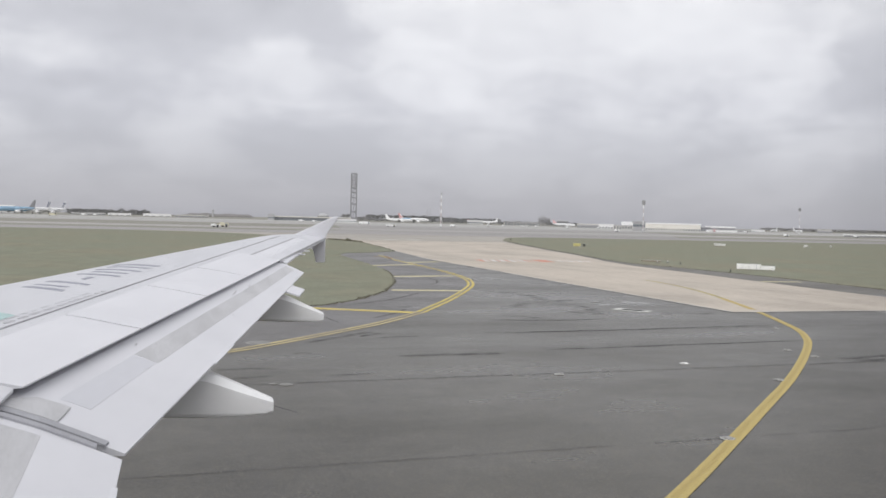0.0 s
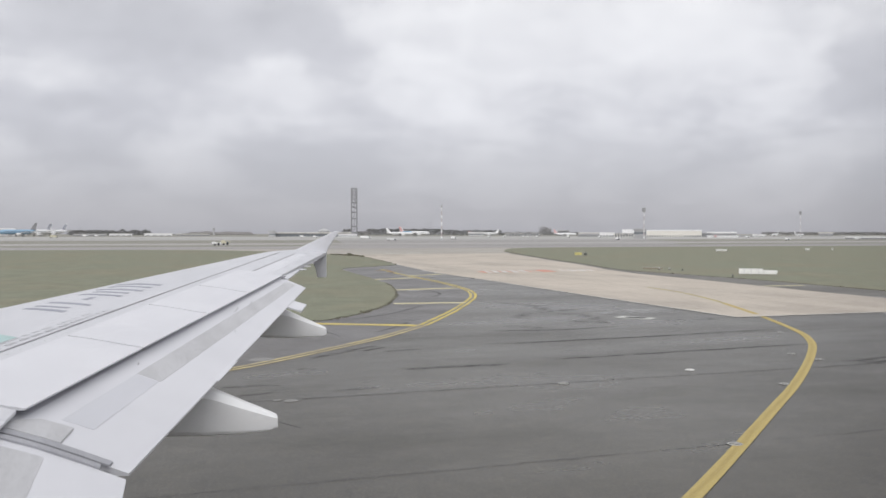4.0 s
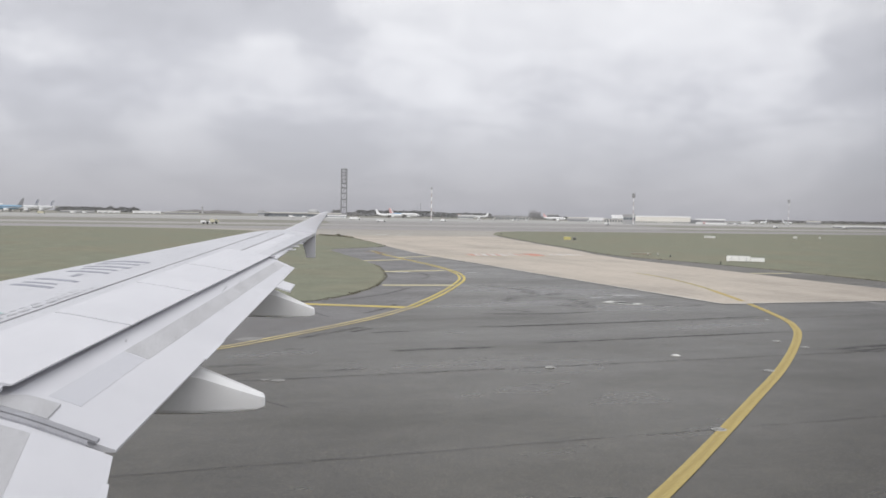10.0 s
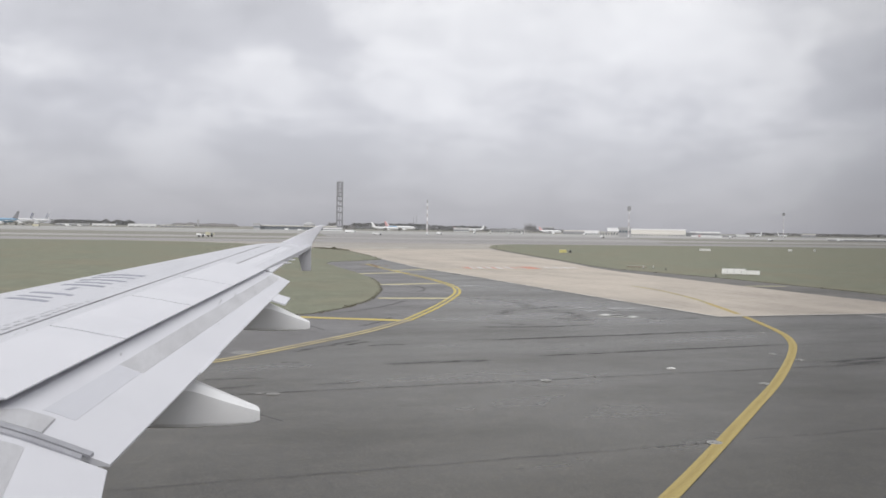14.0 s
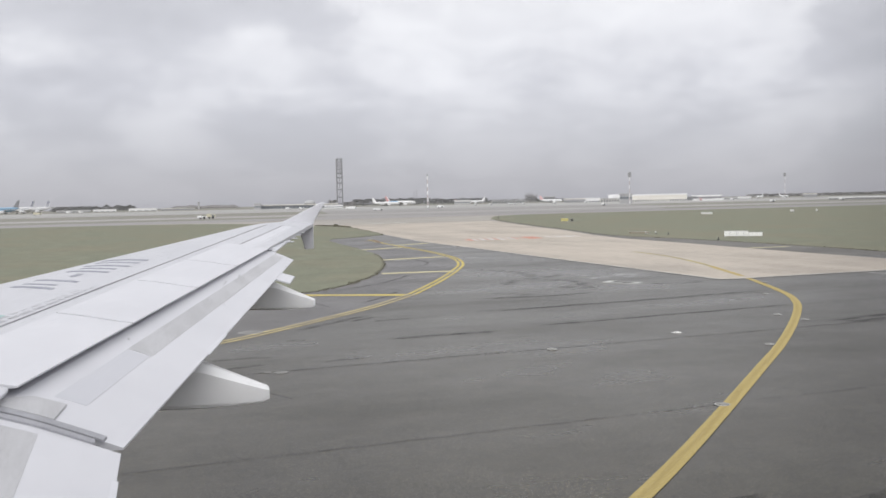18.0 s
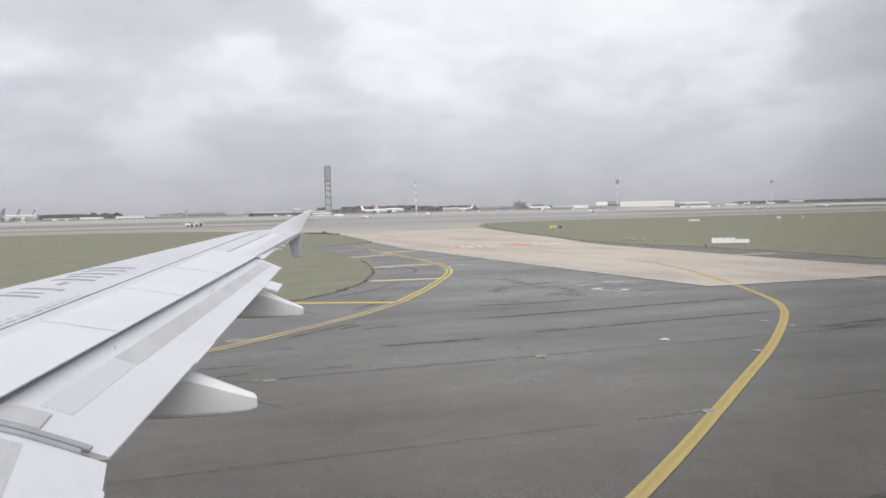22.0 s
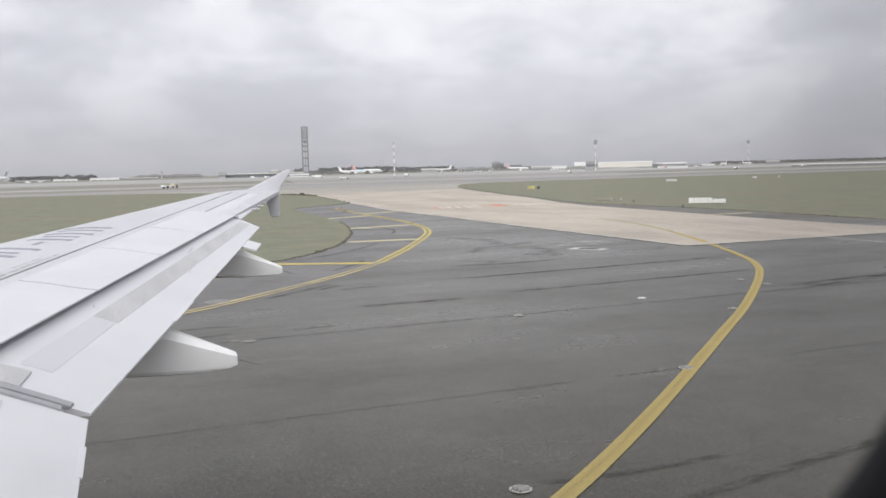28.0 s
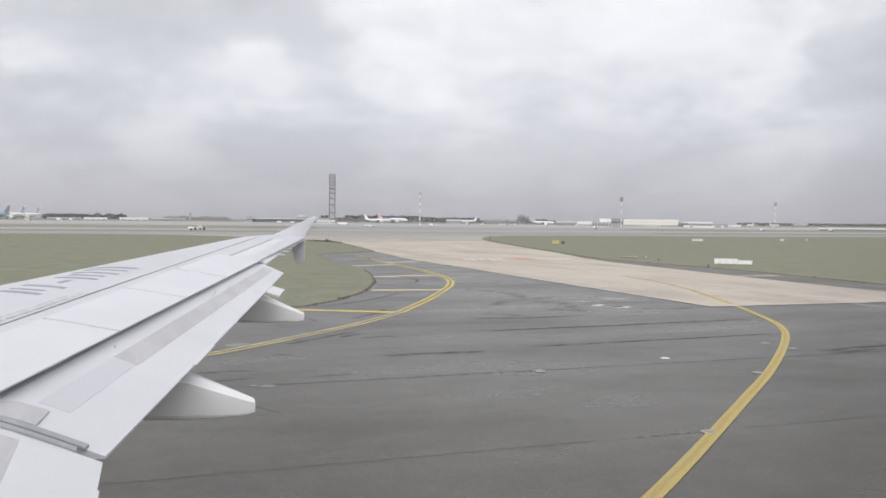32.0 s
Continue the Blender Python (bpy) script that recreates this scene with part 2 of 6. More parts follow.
# ---- materials ----
def paint(name, rgb, rough=0.6, metal=0.0, var=0.12, big=0.4, small=9.0, bump=0.0, rand=0.0, tint=None, stretch=(1, 1, 1), patch=(0.45, 0.65), fine_bump=60.0, spec=0.5, grit=0.0):
    """A surface with stains at two scales, fine relief and, for pieces, a tone of its own each. tint: the colour that the larger stains tend to."""
    mt = bpy.data.materials.new(name)
    mt.use_nodes = True
    t = mt.node_tree
    bsdf = t.nodes["Principled BSDF"]
    where = node(t, "ShaderNodeNewGeometry").outputs["Position"]
    where = node(t, "ShaderNodeVectorMath", op="MULTIPLY", ins={0: where, 1: stretch}).outputs[0]
    n1 = node(t, "ShaderNodeTexNoise", ins={"Vector": where, "Scale": big, "Detail": 6.0, "Roughness": 0.6}).outputs[0]
    n2 = node(t, "ShaderNodeTexNoise", ins={"Vector": where, "Scale": small, "Detail": 4.0, "Roughness": 0.65}).outputs[0]
    base = (*rgb, 1)
    s1 = node(t, "ShaderNodeMapRange", ins={0: n1, 1: patch[0], 2: patch[1], 3: 0.0, 4: 1.0}).outputs[0]
    col = mixed(t, m_(t, "MULTIPLY", s1, 1.0), base, (*(tint or tuple(c * (1 - var) for c in rgb)), 1))
    g = node(t, "ShaderNodeMapRange", ins={0: n2, 1: 0.3, 2: 0.7, 3: 1 - var, 4: 1 + var}).outputs[0]
    if grit:
        ground = node(t, "ShaderNodeNewGeometry").outputs["Position"]
        stones = node(t, "ShaderNodeTexNoise", ins={"Vector": ground, "Scale": 16.0, "Detail": 5.0, "Roughness": 0.85}).outputs[0]
        patches = node(t, "ShaderNodeTexNoise", ins={"Vector": ground, "Scale": 1.1, "Detail": 6.0, "Roughness": 0.7}).outputs[0]
        chips = node(t, "ShaderNodeTexNoise", ins={"Vector": ground, "Scale": 42.0, "Detail": 1.0, "Roughness": 0.5}).outputs[0]
        rough_ = node(t, "ShaderNodeMapRange", ins={0: stones, 1: 0.40, 2: 0.62, 3: 1 - grit, 4: 1 + grit}).outputs[0]
        g = m_(t, "MULTIPLY", g, rough_)
        g = m_(t, "MULTIPLY", g, node(t, "ShaderNodeMapRange", ins={0: patches, 1: 0.35, 2: 0.65, 3: 0.84, 4: 1.16}).outputs[0])
        g = m_(t, "MULTIPLY", g, node(t, "ShaderNodeMapRange", ins={0: chips, 1: 0.64, 2: 0.69, 3: 1.0, 4: 5.0}).outputs[0])
        gloss = m_(t, "MULTIPLY", rough_, node(t, "ShaderNodeMapRange", ins={0: patches, 1: 0.35, 2: 0.65, 3: 0.9, 4: 1.1}).outputs[0])
        t.links.new(m_(t, "MULTIPLY", gloss, spec), bsdf.inputs["Specular IOR Level"])
    if rand:
        own = node(t, "ShaderNodeObjectInfo").outputs["Random"]
        g = m_(t, "MULTIPLY", g, m_(t, "ADD", m_(t, "MULTIPLY", own, 2 * rand), 1 - rand))
    col = mixed(t, 1.0, col, node(t, "ShaderNodeCombineXYZ", ins={0: g, 1: g, 2: g}).outputs[0], "MULTIPLY")
    t.links.new(col, bsdf.inputs["Base Color"])
    bsdf.inputs["Roughness"].default_value, bsdf.inputs["Metallic"].default_value = rough, metal
    if not grit:
        bsdf.inputs["Specular IOR Level"].default_value = spec
    rr = node(t, "ShaderNodeMapRange", ins={0: n1, 1: 0.3, 2: 0.7, 3: max(0.03, rough - 0.08), 4: min(1, rough + 0.08)}).outputs[0]
    t.links.new(rr, bsdf.inputs["Roughness"])
    if bump:
        n3 = node(t, "ShaderNodeTexNoise", ins={"Vector": where, "Scale": fine_bump, "Detail": 3.0}).outputs[0]
        b = node(t, "ShaderNodeBump", ins={"Strength": bump, "Distance": 0.01, "Height": n3})
        t.links.new(b.outputs[0], bsdf.inputs["Normal"])
    return mt


def stain(name, rgb, most=0.6, scale=(0.3, 3.0, 1.0), edge=0.35):
    """A worn film on the ground, thinning out towards its rim."""
    mt = bpy.data.materials.new(name)
    mt.use_nodes = True
    t = mt.node_tree
    bsdf = t.nodes["Principled BSDF"]
    bsdf.inputs["Base Color"].default_value, bsdf.inputs["Roughness"].default_value = (*rgb, 1), 0.85
    uv = node(t, "ShaderNodeSeparateXYZ", ins={0: node(t, "ShaderNodeTexCoord").outputs["UV"]})
    mask = None
    for k in (0, 1):
        d = m_(t, "SUBTRACT", 0.5, m_(t, "ABSOLUTE", m_(t, "SUBTRACT", uv.outputs[k], 0.5)))
        e = node(t, "ShaderNodeMapRange", ins={0: d, 1: 0.0, 2: edge if k else 0.15, 3: 0.0, 4: 1.0})
        e.interpolation_type = "SMOOTHSTEP"
        mask = e.outputs[0] if mask is None else m_(t, "MULTIPLY", mask, e.outputs[0])
    pos = node(t, "ShaderNodeVectorMath", op="MULTIPLY", ins={0: node(t, "ShaderNodeNewGeometry").outputs["Position"], 1: scale}).outputs[0]
    n = node(t, "ShaderNodeTexNoise", ins={"Vector": pos, "Scale": 2.0, "Detail": 6.0, "Roughness": 0.7}).outputs[0]
    n = node(t, "ShaderNodeMapRange", ins={0: n, 1: 0.40, 2: 0.58, 3: 0.0, 4: most}).outputs[0]
    mix = node(t, "ShaderNodeMixShader", ins={0: m_(t, "MULTIPLY", mask, n), 1: node(t, "ShaderNodeBsdfTransparent").outputs[0], 2: bsdf.outputs[0]})
    t.links.new(mix.outputs[0], t.nodes["Material Output"].inputs[0])
    return mt


def line_paint(name, rgb, worn, length, dull):
    """Road paint on a strip: paler rims, a darker rubbed track along the middle and chips."""
    mt = bpy.data.materials.new(name)
    mt.use_nodes = True
    t = mt.node_tree
    bsdf = t.nodes["Principled BSDF"]
    bsdf.inputs["Roughness"].default_value, bsdf.inputs["Specular IOR Level"].default_value = 0.8, 0.3
    uv = node(t, "ShaderNodeVectorMath", op="MULTIPLY", ins={0: node(t, "ShaderNodeTexCoord").outputs["UV"], 1: (length, 1.0, 1.0)}).outputs[0]
    at = node(t, "ShaderNodeSeparateXYZ", ins={0: uv})
    drift = node(t, "ShaderNodeTexNoise", ins={"Vector": uv, "Scale": 0.5, "Detail": 3.0}).outputs[0]
    mid = m_(t, "ABSOLUTE", m_(t, "SUBTRACT", at.outputs[1], m_(t, "ADD", 0.30, m_(t, "MULTIPLY", drift, 0.5))))
    track = node(t, "ShaderNodeMapRange", ins={0: mid, 1: 0.05, 2: 0.30, 3: 1.0, 4: 0.0}).outputs[0]
    streaks = node(t, "ShaderNodeTexNoise", ins={"Vector": node(t, "ShaderNodeVectorMath", op="MULTIPLY", ins={0: uv, 1: (0.7, 9.0, 1.0)}).outputs[0], "Scale": 1.0, "Detail": 5.0, "Roughness": 0.7}).outputs[0]
    rub = m_(t, "MULTIPLY", track, node(t, "ShaderNodeMapRange", ins={0: streaks, 1: 0.35, 2: 0.62, 3: 0.15, 4: dull}).outputs[0])
    col = mixed(t, rub, (*rgb, 1), (*worn, 1))
    ground = node(t, "ShaderNodeNewGeometry").outputs["Position"]
    chips = node(t, "ShaderNodeTexNoise", ins={"Vector": ground, "Scale": 22.0, "Detail": 5.0, "Roughness": 0.8}).outputs[0]
    g = node(t, "ShaderNodeMapRange", ins={0: chips, 1: 0.33, 2: 0.60, 3: 0.72, 4: 1.08}).outputs[0]
    col = mixed(t, 1.0, col, node(t, "ShaderNodeCombineXYZ", ins={0: g, 1: g, 2: g}).outputs[0], "MULTIPLY")
    t.links.new(col, bsdf.inputs["Base Color"])
    b = node(t, "ShaderNodeBump", ins={"Strength": 0.4, "Distance": 0.01, "Height": chips})
    t.links.new(b.outputs[0], bsdf.inputs["Normal"])
    return mt


ASPHALT = paint("asphalt", (0.0372, 0.0318, 0.0185), 0.31, var=0.18, big=0.16, small=7.0, bump=0.2, tint=(0.0295, 0.0255, 0.0146), stretch=(0.45, 1, 1), fine_bump=70, spec=0.30, grit=0.28)
SHOULDER = paint("dark_shoulder_asphalt", (0.054, 0.047, 0.041), 0.42, var=0.16, big=0.2, small=3.0, bump=0.2, tint=(0.045, 0.040, 0.035), fine_bump=70, spec=0.75, grit=0.3)
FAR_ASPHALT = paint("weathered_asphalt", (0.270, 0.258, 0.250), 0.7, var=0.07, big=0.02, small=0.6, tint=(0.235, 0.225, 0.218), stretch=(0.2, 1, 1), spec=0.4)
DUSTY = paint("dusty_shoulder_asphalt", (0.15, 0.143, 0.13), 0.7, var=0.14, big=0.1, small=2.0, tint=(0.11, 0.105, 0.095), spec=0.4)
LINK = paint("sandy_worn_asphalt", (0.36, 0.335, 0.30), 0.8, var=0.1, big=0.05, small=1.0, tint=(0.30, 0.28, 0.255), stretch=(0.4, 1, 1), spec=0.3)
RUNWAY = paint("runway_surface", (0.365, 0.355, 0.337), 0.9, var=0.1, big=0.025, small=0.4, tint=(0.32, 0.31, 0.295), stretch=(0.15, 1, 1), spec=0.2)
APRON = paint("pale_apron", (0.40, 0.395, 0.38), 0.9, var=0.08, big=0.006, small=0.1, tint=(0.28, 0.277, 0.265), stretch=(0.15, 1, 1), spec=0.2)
CONCRETE = paint("pale_concrete", (0.475, 0.424, 0.364), 0.88, var=0.11, big=0.16, small=3.0, bump=0.2, rand=0.045, tint=(0.385, 0.345, 0.30), stretch=(1, 0.35, 1), spec=0.25)
JOINT = paint("joint_filler", (0.055, 0.055, 0.055), 0.8, var=0.3, big=1.0, small=20)
EARTH = paint("field_ground", (0.265, 0.258, 0.230), 0.95, var=0.16, big=0.016, small=0.2, tint=(0.235, 0.228, 0.195), stretch=(0.2, 1, 1), spec=0.1)
TURF = paint("short_turf", (0.204, 0.210, 0.156), 0.95, var=0.12, big=0.11, small=0.6, bump=0.6, tint=(0.222, 0.212, 0.156), patch=(0.45, 0.62), stretch=(0.8, 0.6, 1), fine_bump=9, spec=0.1)
BLADES = paint("grass_blades", (0.266, 0.268, 0.196), 0.8, var=0.16, big=0.11, small=2.5, tint=(0.296, 0.280, 0.206), patch=(0.45, 0.62), stretch=(0.8, 0.6, 1), spec=0.15)
DRY = paint("dry_weeds", (0.19, 0.18, 0.135), 0.9, var=0.35, big=0.3, small=3.0, spec=0.1)
YELLOW = line_paint("yellow_road_paint", (0.48, 0.378, 0.145), (0.36, 0.275, 0.10), 48.0, 0.9)
YELLOW_WORN = paint("worn_yellow_paint", (0.42, 0.36, 0.17), 0.85, var=0.16, big=0.6, small=12.0, tint=(0.30, 0.27, 0.18), patch=(0.4, 0.65), spec=0.3)
ORANGE_WORN = paint("worn_orange_paint", (0.36, 0.24, 0.14), 0.85, var=0.2, big=0.5, small=4.0, tint=(0.20, 0.155, 0.11), patch=(0.38, 0.56), spec=0.3)
YELLOW_PALE = paint("pale_yellow_paint", (0.56, 0.50, 0.29), 0.8, var=0.14, big=0.5, small=10.0, tint=(0.52, 0.48, 0.33), patch=(0.4, 0.65), spec=0.3)
YELLOW_EDGE = paint("edge_line_yellow", (0.55, 0.44, 0.125), 0.8, var=0.14, big=0.3, small=12.0, tint=(0.45, 0.37, 0.15), patch=(0.4, 0.62), spec=0.3)
YELLOW_FADED = paint("faded_edge_yellow", (0.50, 0.42, 0.23), 0.85, var=0.18, big=0.7, small=9.0, tint=(0.37, 0.32, 0.22), patch=(0.38, 0.62), spec=0.3)
WHITE_LINE = paint("white_road_paint", (0.62, 0.61, 0.59), 0.8, var=0.15, big=0.6, small=10.0, tint=(0.36, 0.35, 0.34))
RED_LINE = paint("red_road_paint", (0.53, 0.215, 0.15), 0.8, var=0.15, big=0.6, small=10.0, tint=(0.45, 0.30, 0.25))
RED_FADED = paint("faded_red_road_paint", (0.50, 0.33, 0.265), 0.85, var=0.15, big=0.6, small=8.0, tint=(0.46, 0.38, 0.33))
WING_WHITE = paint("white_wing_paint", (0.626, 0.627, 0.662), 0.42, var=0.025, big=1.2, small=9.0, tint=(0.600, 0.602, 0.637))
WING_GREY = paint("grey_wing_paint", (0.545, 0.548, 0.58), 0.45, var=0.025, big=0.9, small=12.0, tint=(0.515, 0.52, 0.552), stretch=(2.0, 0.5, 1))
# lighter than the wing's white, to offset shade under the flaps in colour
FAIRING = paint("lightened_gloss_fairing_white", (0.82, 0.82, 0.825), 0.3, var=0.02, big=1.5, small=9.0, tint=(0.785, 0.785, 0.79))
FLAP_STRIP = paint("bare_flap_strip", (0.482, 0.482, 0.500), 0.45, metal=0.0, var=0.07, big=1.5, small=16, tint=(0.425, 0.424, 0.438), stretch=(3, 0.6, 3))
FLAP_PALE = paint("pale_grey_flap_paint", (0.545, 0.550, 0.590), 0.42, var=0.03, big=1.5, small=12)
SCUFF = paint("grey_scuffed_paint", (0.40, 0.40, 0.42), 0.6, var=0.2, big=6, small=60)
PANEL_GAP = paint("panel_gap_seal", (0.31, 0.31, 0.33), 0.7, var=0.15, big=2, small=30)
SHROUD = paint("dark_cove_metal", (0.10, 0.10, 0.11), 0.6, var=0.15, big=2, small=20)
RUBBER = paint("grey_rubber_seal", (0.345, 0.347, 0.375), 0.65, var=0.1, big=3, small=30)
MARK_INK = paint("blue_grey_marking", (0.29, 0.30, 0.35), 0.6, var=0.1, big=3, small=30)
NOTE_INK = paint("faded_stencil_grey", (0.50, 0.503, 0.53), 0.6, var=0.12, big=3, small=30)
TEAL = paint("teal_wing_marking", (0.38, 0.52, 0.515), 0.6, var=0.06, big=3, small=25)
METAL = paint("dull_metal", (0.45, 0.45, 0.44), 0.45, metal=0.6, var=0.1, big=3, small=30)
LAMP_CAP = paint("worn_lamp_cap", (0.30, 0.295, 0.28), 0.6, var=0.2, big=8, small=40)
LAMP_RIM = paint("pale_lamp_rim", (0.47, 0.465, 0.45), 0.7, var=0.16, big=4, small=25)
LAMP_WHITE = paint("fresh_white_lamp_rim", (0.74, 0.73, 0.71), 0.6, var=0.08, big=4, small=25)
COVER = paint("worn_cast_iron", (0.17, 0.165, 0.155), 0.6, var=0.2, big=3, small=20)
GRATE = paint("black_cast_grate", (0.05, 0.05, 0.048), 0.8, var=0.2, big=3, small=20, spec=0.2)
COVER_RIM = paint("worn_concrete_collar", (0.27, 0.265, 0.255), 0.75, var=0.2, big=3, small=20)
COVER_PALE = paint("pale_worn_cover", (0.22, 0.215, 0.205), 0.7, var=0.2, big=3, small=20)
DRAIN_RIM = paint("stained_concrete_rim", (0.58, 0.58, 0.56), 0.8, var=0.25, big=1.5, small=12, tint=(0.32, 0.32, 0.31))
DARK = paint("dark_plastic", (0.03, 0.03, 0.033), 0.6, var=0.1, big=3, small=30)
RIM = paint("black_window_seal", (0.012, 0.012, 0.014), 0.8, var=0.1, big=3, small=30, spec=0.2)
CABIN = paint("cabin_lining", (0.10, 0.10, 0.115), 0.75, var=0.05, big=3, small=30)
SKIN = paint("white_fuselage_paint", (0.74, 0.74, 0.75), 0.35, var=0.03, big=0.5, small=6)
FAR_WHITE = paint("white_paint", (0.80, 0.80, 0.80), 0.5, var=0.04, big=0.1, small=1.0)
FAR_CREAM = paint("cream_cladding", (0.74, 0.715, 0.66), 0.7, var=0.05, big=0.08, small=1.0)
FAR_GREY = paint("grey_cladding", (0.42, 0.42, 0.425), 0.7, var=0.06, big=0.08, small=1.0)
FAR_MID = paint("grey_concrete_block", (0.36, 0.36, 0.365), 0.7, var=0.06, big=0.08, small=1.0)
FAR_PALE = paint("pale_grey_cladding", (0.56, 0.56, 0.56), 0.7, var=0.06, big=0.08, small=1.0)
FAR_DARK = paint("dark_facade", (0.22, 0.225, 0.235), 0.6, var=0.1, big=0.1, small=1.0)
FAR_GLASS = paint("facade_glass", (0.16, 0.18, 0.20), 0.2, var=0.1, big=0.1, small=1.0)
FAR_BLUE = paint("sky_blue_livery", (0.24, 0.40, 0.56), 0.45, var=0.04, big=0.1, small=1)
FAR_BLUE_GREY = paint("light_blue_livery", (0.25, 0.40, 0.54), 0.45, var=0.04, big=0.1, small=1)
FAR_SLATE = paint("slate_livery", (0.30, 0.30, 0.31), 0.5, var=0.05, big=0.1, small=1)
FAR_NAVY = paint("navy_livery", (0.13, 0.15, 0.22), 0.5, var=0.05, big=0.1, small=1)
FAR_RED = paint("red_livery", (0.58, 0.24, 0.23), 0.5, var=0.05, big=0.1, small=1)
FAR_PINK = paint("pale_red_livery", (0.60, 0.40, 0.40), 0.5, var=0.05, big=0.1, small=1)
STEEL = paint("tower_steel", (0.24, 0.24, 0.25), 0.6, var=0.08, big=0.05, small=0.8)
MAST_WHITE = paint("white_mast_paint", (0.78, 0.78, 0.78), 0.6, var=0.05, big=0.1, small=1)
MAST_RED = paint("faded_red_mast_paint", (0.48, 0.43, 0.43), 0.6, var=0.05, big=0.1, small=1)
SIGN_YELLOW = paint("sign_yellow", (0.52, 0.47, 0.18), 0.5, var=0.06, big=0.5, small=5)
SIGN_WHITE = paint("sign_back_white", (0.82, 0.82, 0.80), 0.5, var=0.05, big=0.5, small=5)
SIGN_PALE = paint("weathered_sign_grey", (0.60, 0.60, 0.58), 0.6, var=0.08, big=0.5, small=5)
SIGN_BROWN = paint("weathered_brown", (0.27, 0.23, 0.17), 0.7, var=0.15, big=1, small=8)
SIGN_BLACK = paint("sign_black", (0.06, 0.06, 0.055), 0.5, var=0.06, big=0.5, small=5)
TRUCK_YELLOW = paint("truck_yellow", (0.56, 0.53, 0.40), 0.5, var=0.05, big=0.5, small=5)
# LEAVES and TWIGS are paled: distance haze is mixed into their base colour
LEAVES = paint("hazed_winter_foliage", (0.255, 0.26, 0.258), 0.9, var=0.3, big=0.02, small=0.3, tint=(0.27, 0.266, 0.26), spec=0.1)
TWIGS = paint("hazed_bare_twigs", (0.33, 0.325, 0.32), 0.9, var=0.2, big=0.05, small=0.6, spec=0.1)
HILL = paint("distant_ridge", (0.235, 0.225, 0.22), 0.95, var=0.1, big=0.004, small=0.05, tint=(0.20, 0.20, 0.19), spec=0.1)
TYRE = stain("tyre_rubber_film", (0.03, 0.03, 0.03), 0.62, scale=(0.8, 3.5, 1.0), edge=0.3)
TYRE_LIGHT = stain("thin_rubber_film", (0.035, 0.035, 0.033), 0.42, scale=(1.2, 4.0, 1.0), edge=0.3)
TYRE_FAINT = stain("faint_rubber_film", (0.03, 0.03, 0.028), 0.30, scale=(0.8, 0.8, 1.0), edge=0.5)
DAMP = stain("damp_dark_film", (0.03, 0.03, 0.03), 0.6, scale=(0.25, 0.8, 1.0), edge=0.3)
PALE = stain("pale_water_stain", (0.50, 0.50, 0.50), 0.8, scale=(0.45, 0.45, 1), edge=0.5)

# ---- the ground ----
bm = bmesh.new()
bmesh.ops.create_circle(bm, cap_ends=True, segments=96, radius=4900)
for v in bm.verts:
    v.co.z = -0.06
tagged(part("ground", bm, EARTH), "flat dull grass and earth of the airfield reaching the horizon", "ground", kind="structure")
tagged(part("road_taxiway", sheet([(-420, -70), (700, -70), (700, 243.5), (-420, 243.5)], -0.006, 0.05), ASPHALT), "dark worn asphalt taxiway with sealed joints", "taxiway", kind="structure")
LONG = 2600
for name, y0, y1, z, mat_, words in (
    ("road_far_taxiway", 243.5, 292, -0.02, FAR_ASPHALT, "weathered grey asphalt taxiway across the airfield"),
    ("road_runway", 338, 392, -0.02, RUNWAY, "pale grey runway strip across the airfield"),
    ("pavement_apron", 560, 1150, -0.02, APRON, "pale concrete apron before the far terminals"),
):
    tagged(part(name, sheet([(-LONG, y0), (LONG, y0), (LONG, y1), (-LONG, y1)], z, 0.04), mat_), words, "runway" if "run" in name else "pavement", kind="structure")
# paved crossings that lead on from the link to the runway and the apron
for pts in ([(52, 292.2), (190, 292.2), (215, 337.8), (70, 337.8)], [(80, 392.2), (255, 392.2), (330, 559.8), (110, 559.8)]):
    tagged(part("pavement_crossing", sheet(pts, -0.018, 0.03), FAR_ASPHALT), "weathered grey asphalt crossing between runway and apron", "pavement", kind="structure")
# paved link between the two taxiways
tagged(part("pavement_link", sheet([(35, 168), (60, 160), (74, 182), (84, 206), (104, 243.4), (-5, 243.4), (22, 218), (30, 200)], 0.002), LINK), "weathered sandy grey asphalt where the taxiways join", "pavement", kind="structure")

LEFT_TURF = [(-400, 42), (-30, 42), (0, 42.2), (5, 42.6), (7.9, 43.4), (10, 45.8), (12.7, 50.5), (14.5, 55.2), (16.1, 60.2), (18, 68.4), (18.9, 74.7), (19.7, 83.2), (20.3, 93.8), (20.9, 103), (22.6, 108.3), (26.3, 111.2), (31.2, 117.0), (33.2, 130), (34.6, 143), (36.0, 156), (35.6, 165), (33.4, 176), (29, 200), (22, 218), (12, 232), (-5, 240), (-30, 243), (-400, 243)]
RIGHT_TURF = [(690, 39.5), (70, 39.5), (57, 40), (53, 41.5), (51.5, 44), (51.4, 50.5), (52.0, 55), (52.4, 61.7), (52.8, 68.9), (52.5, 78), (52.2, 84.3), (51.8, 89.4), (53.3, 98), (57.7, 114.5), (62.2, 133.8), (70.2, 164.5), (78.1, 193.7), (83.5, 206.5), (92, 226), (104, 240), (120, 243), (690, 243)]


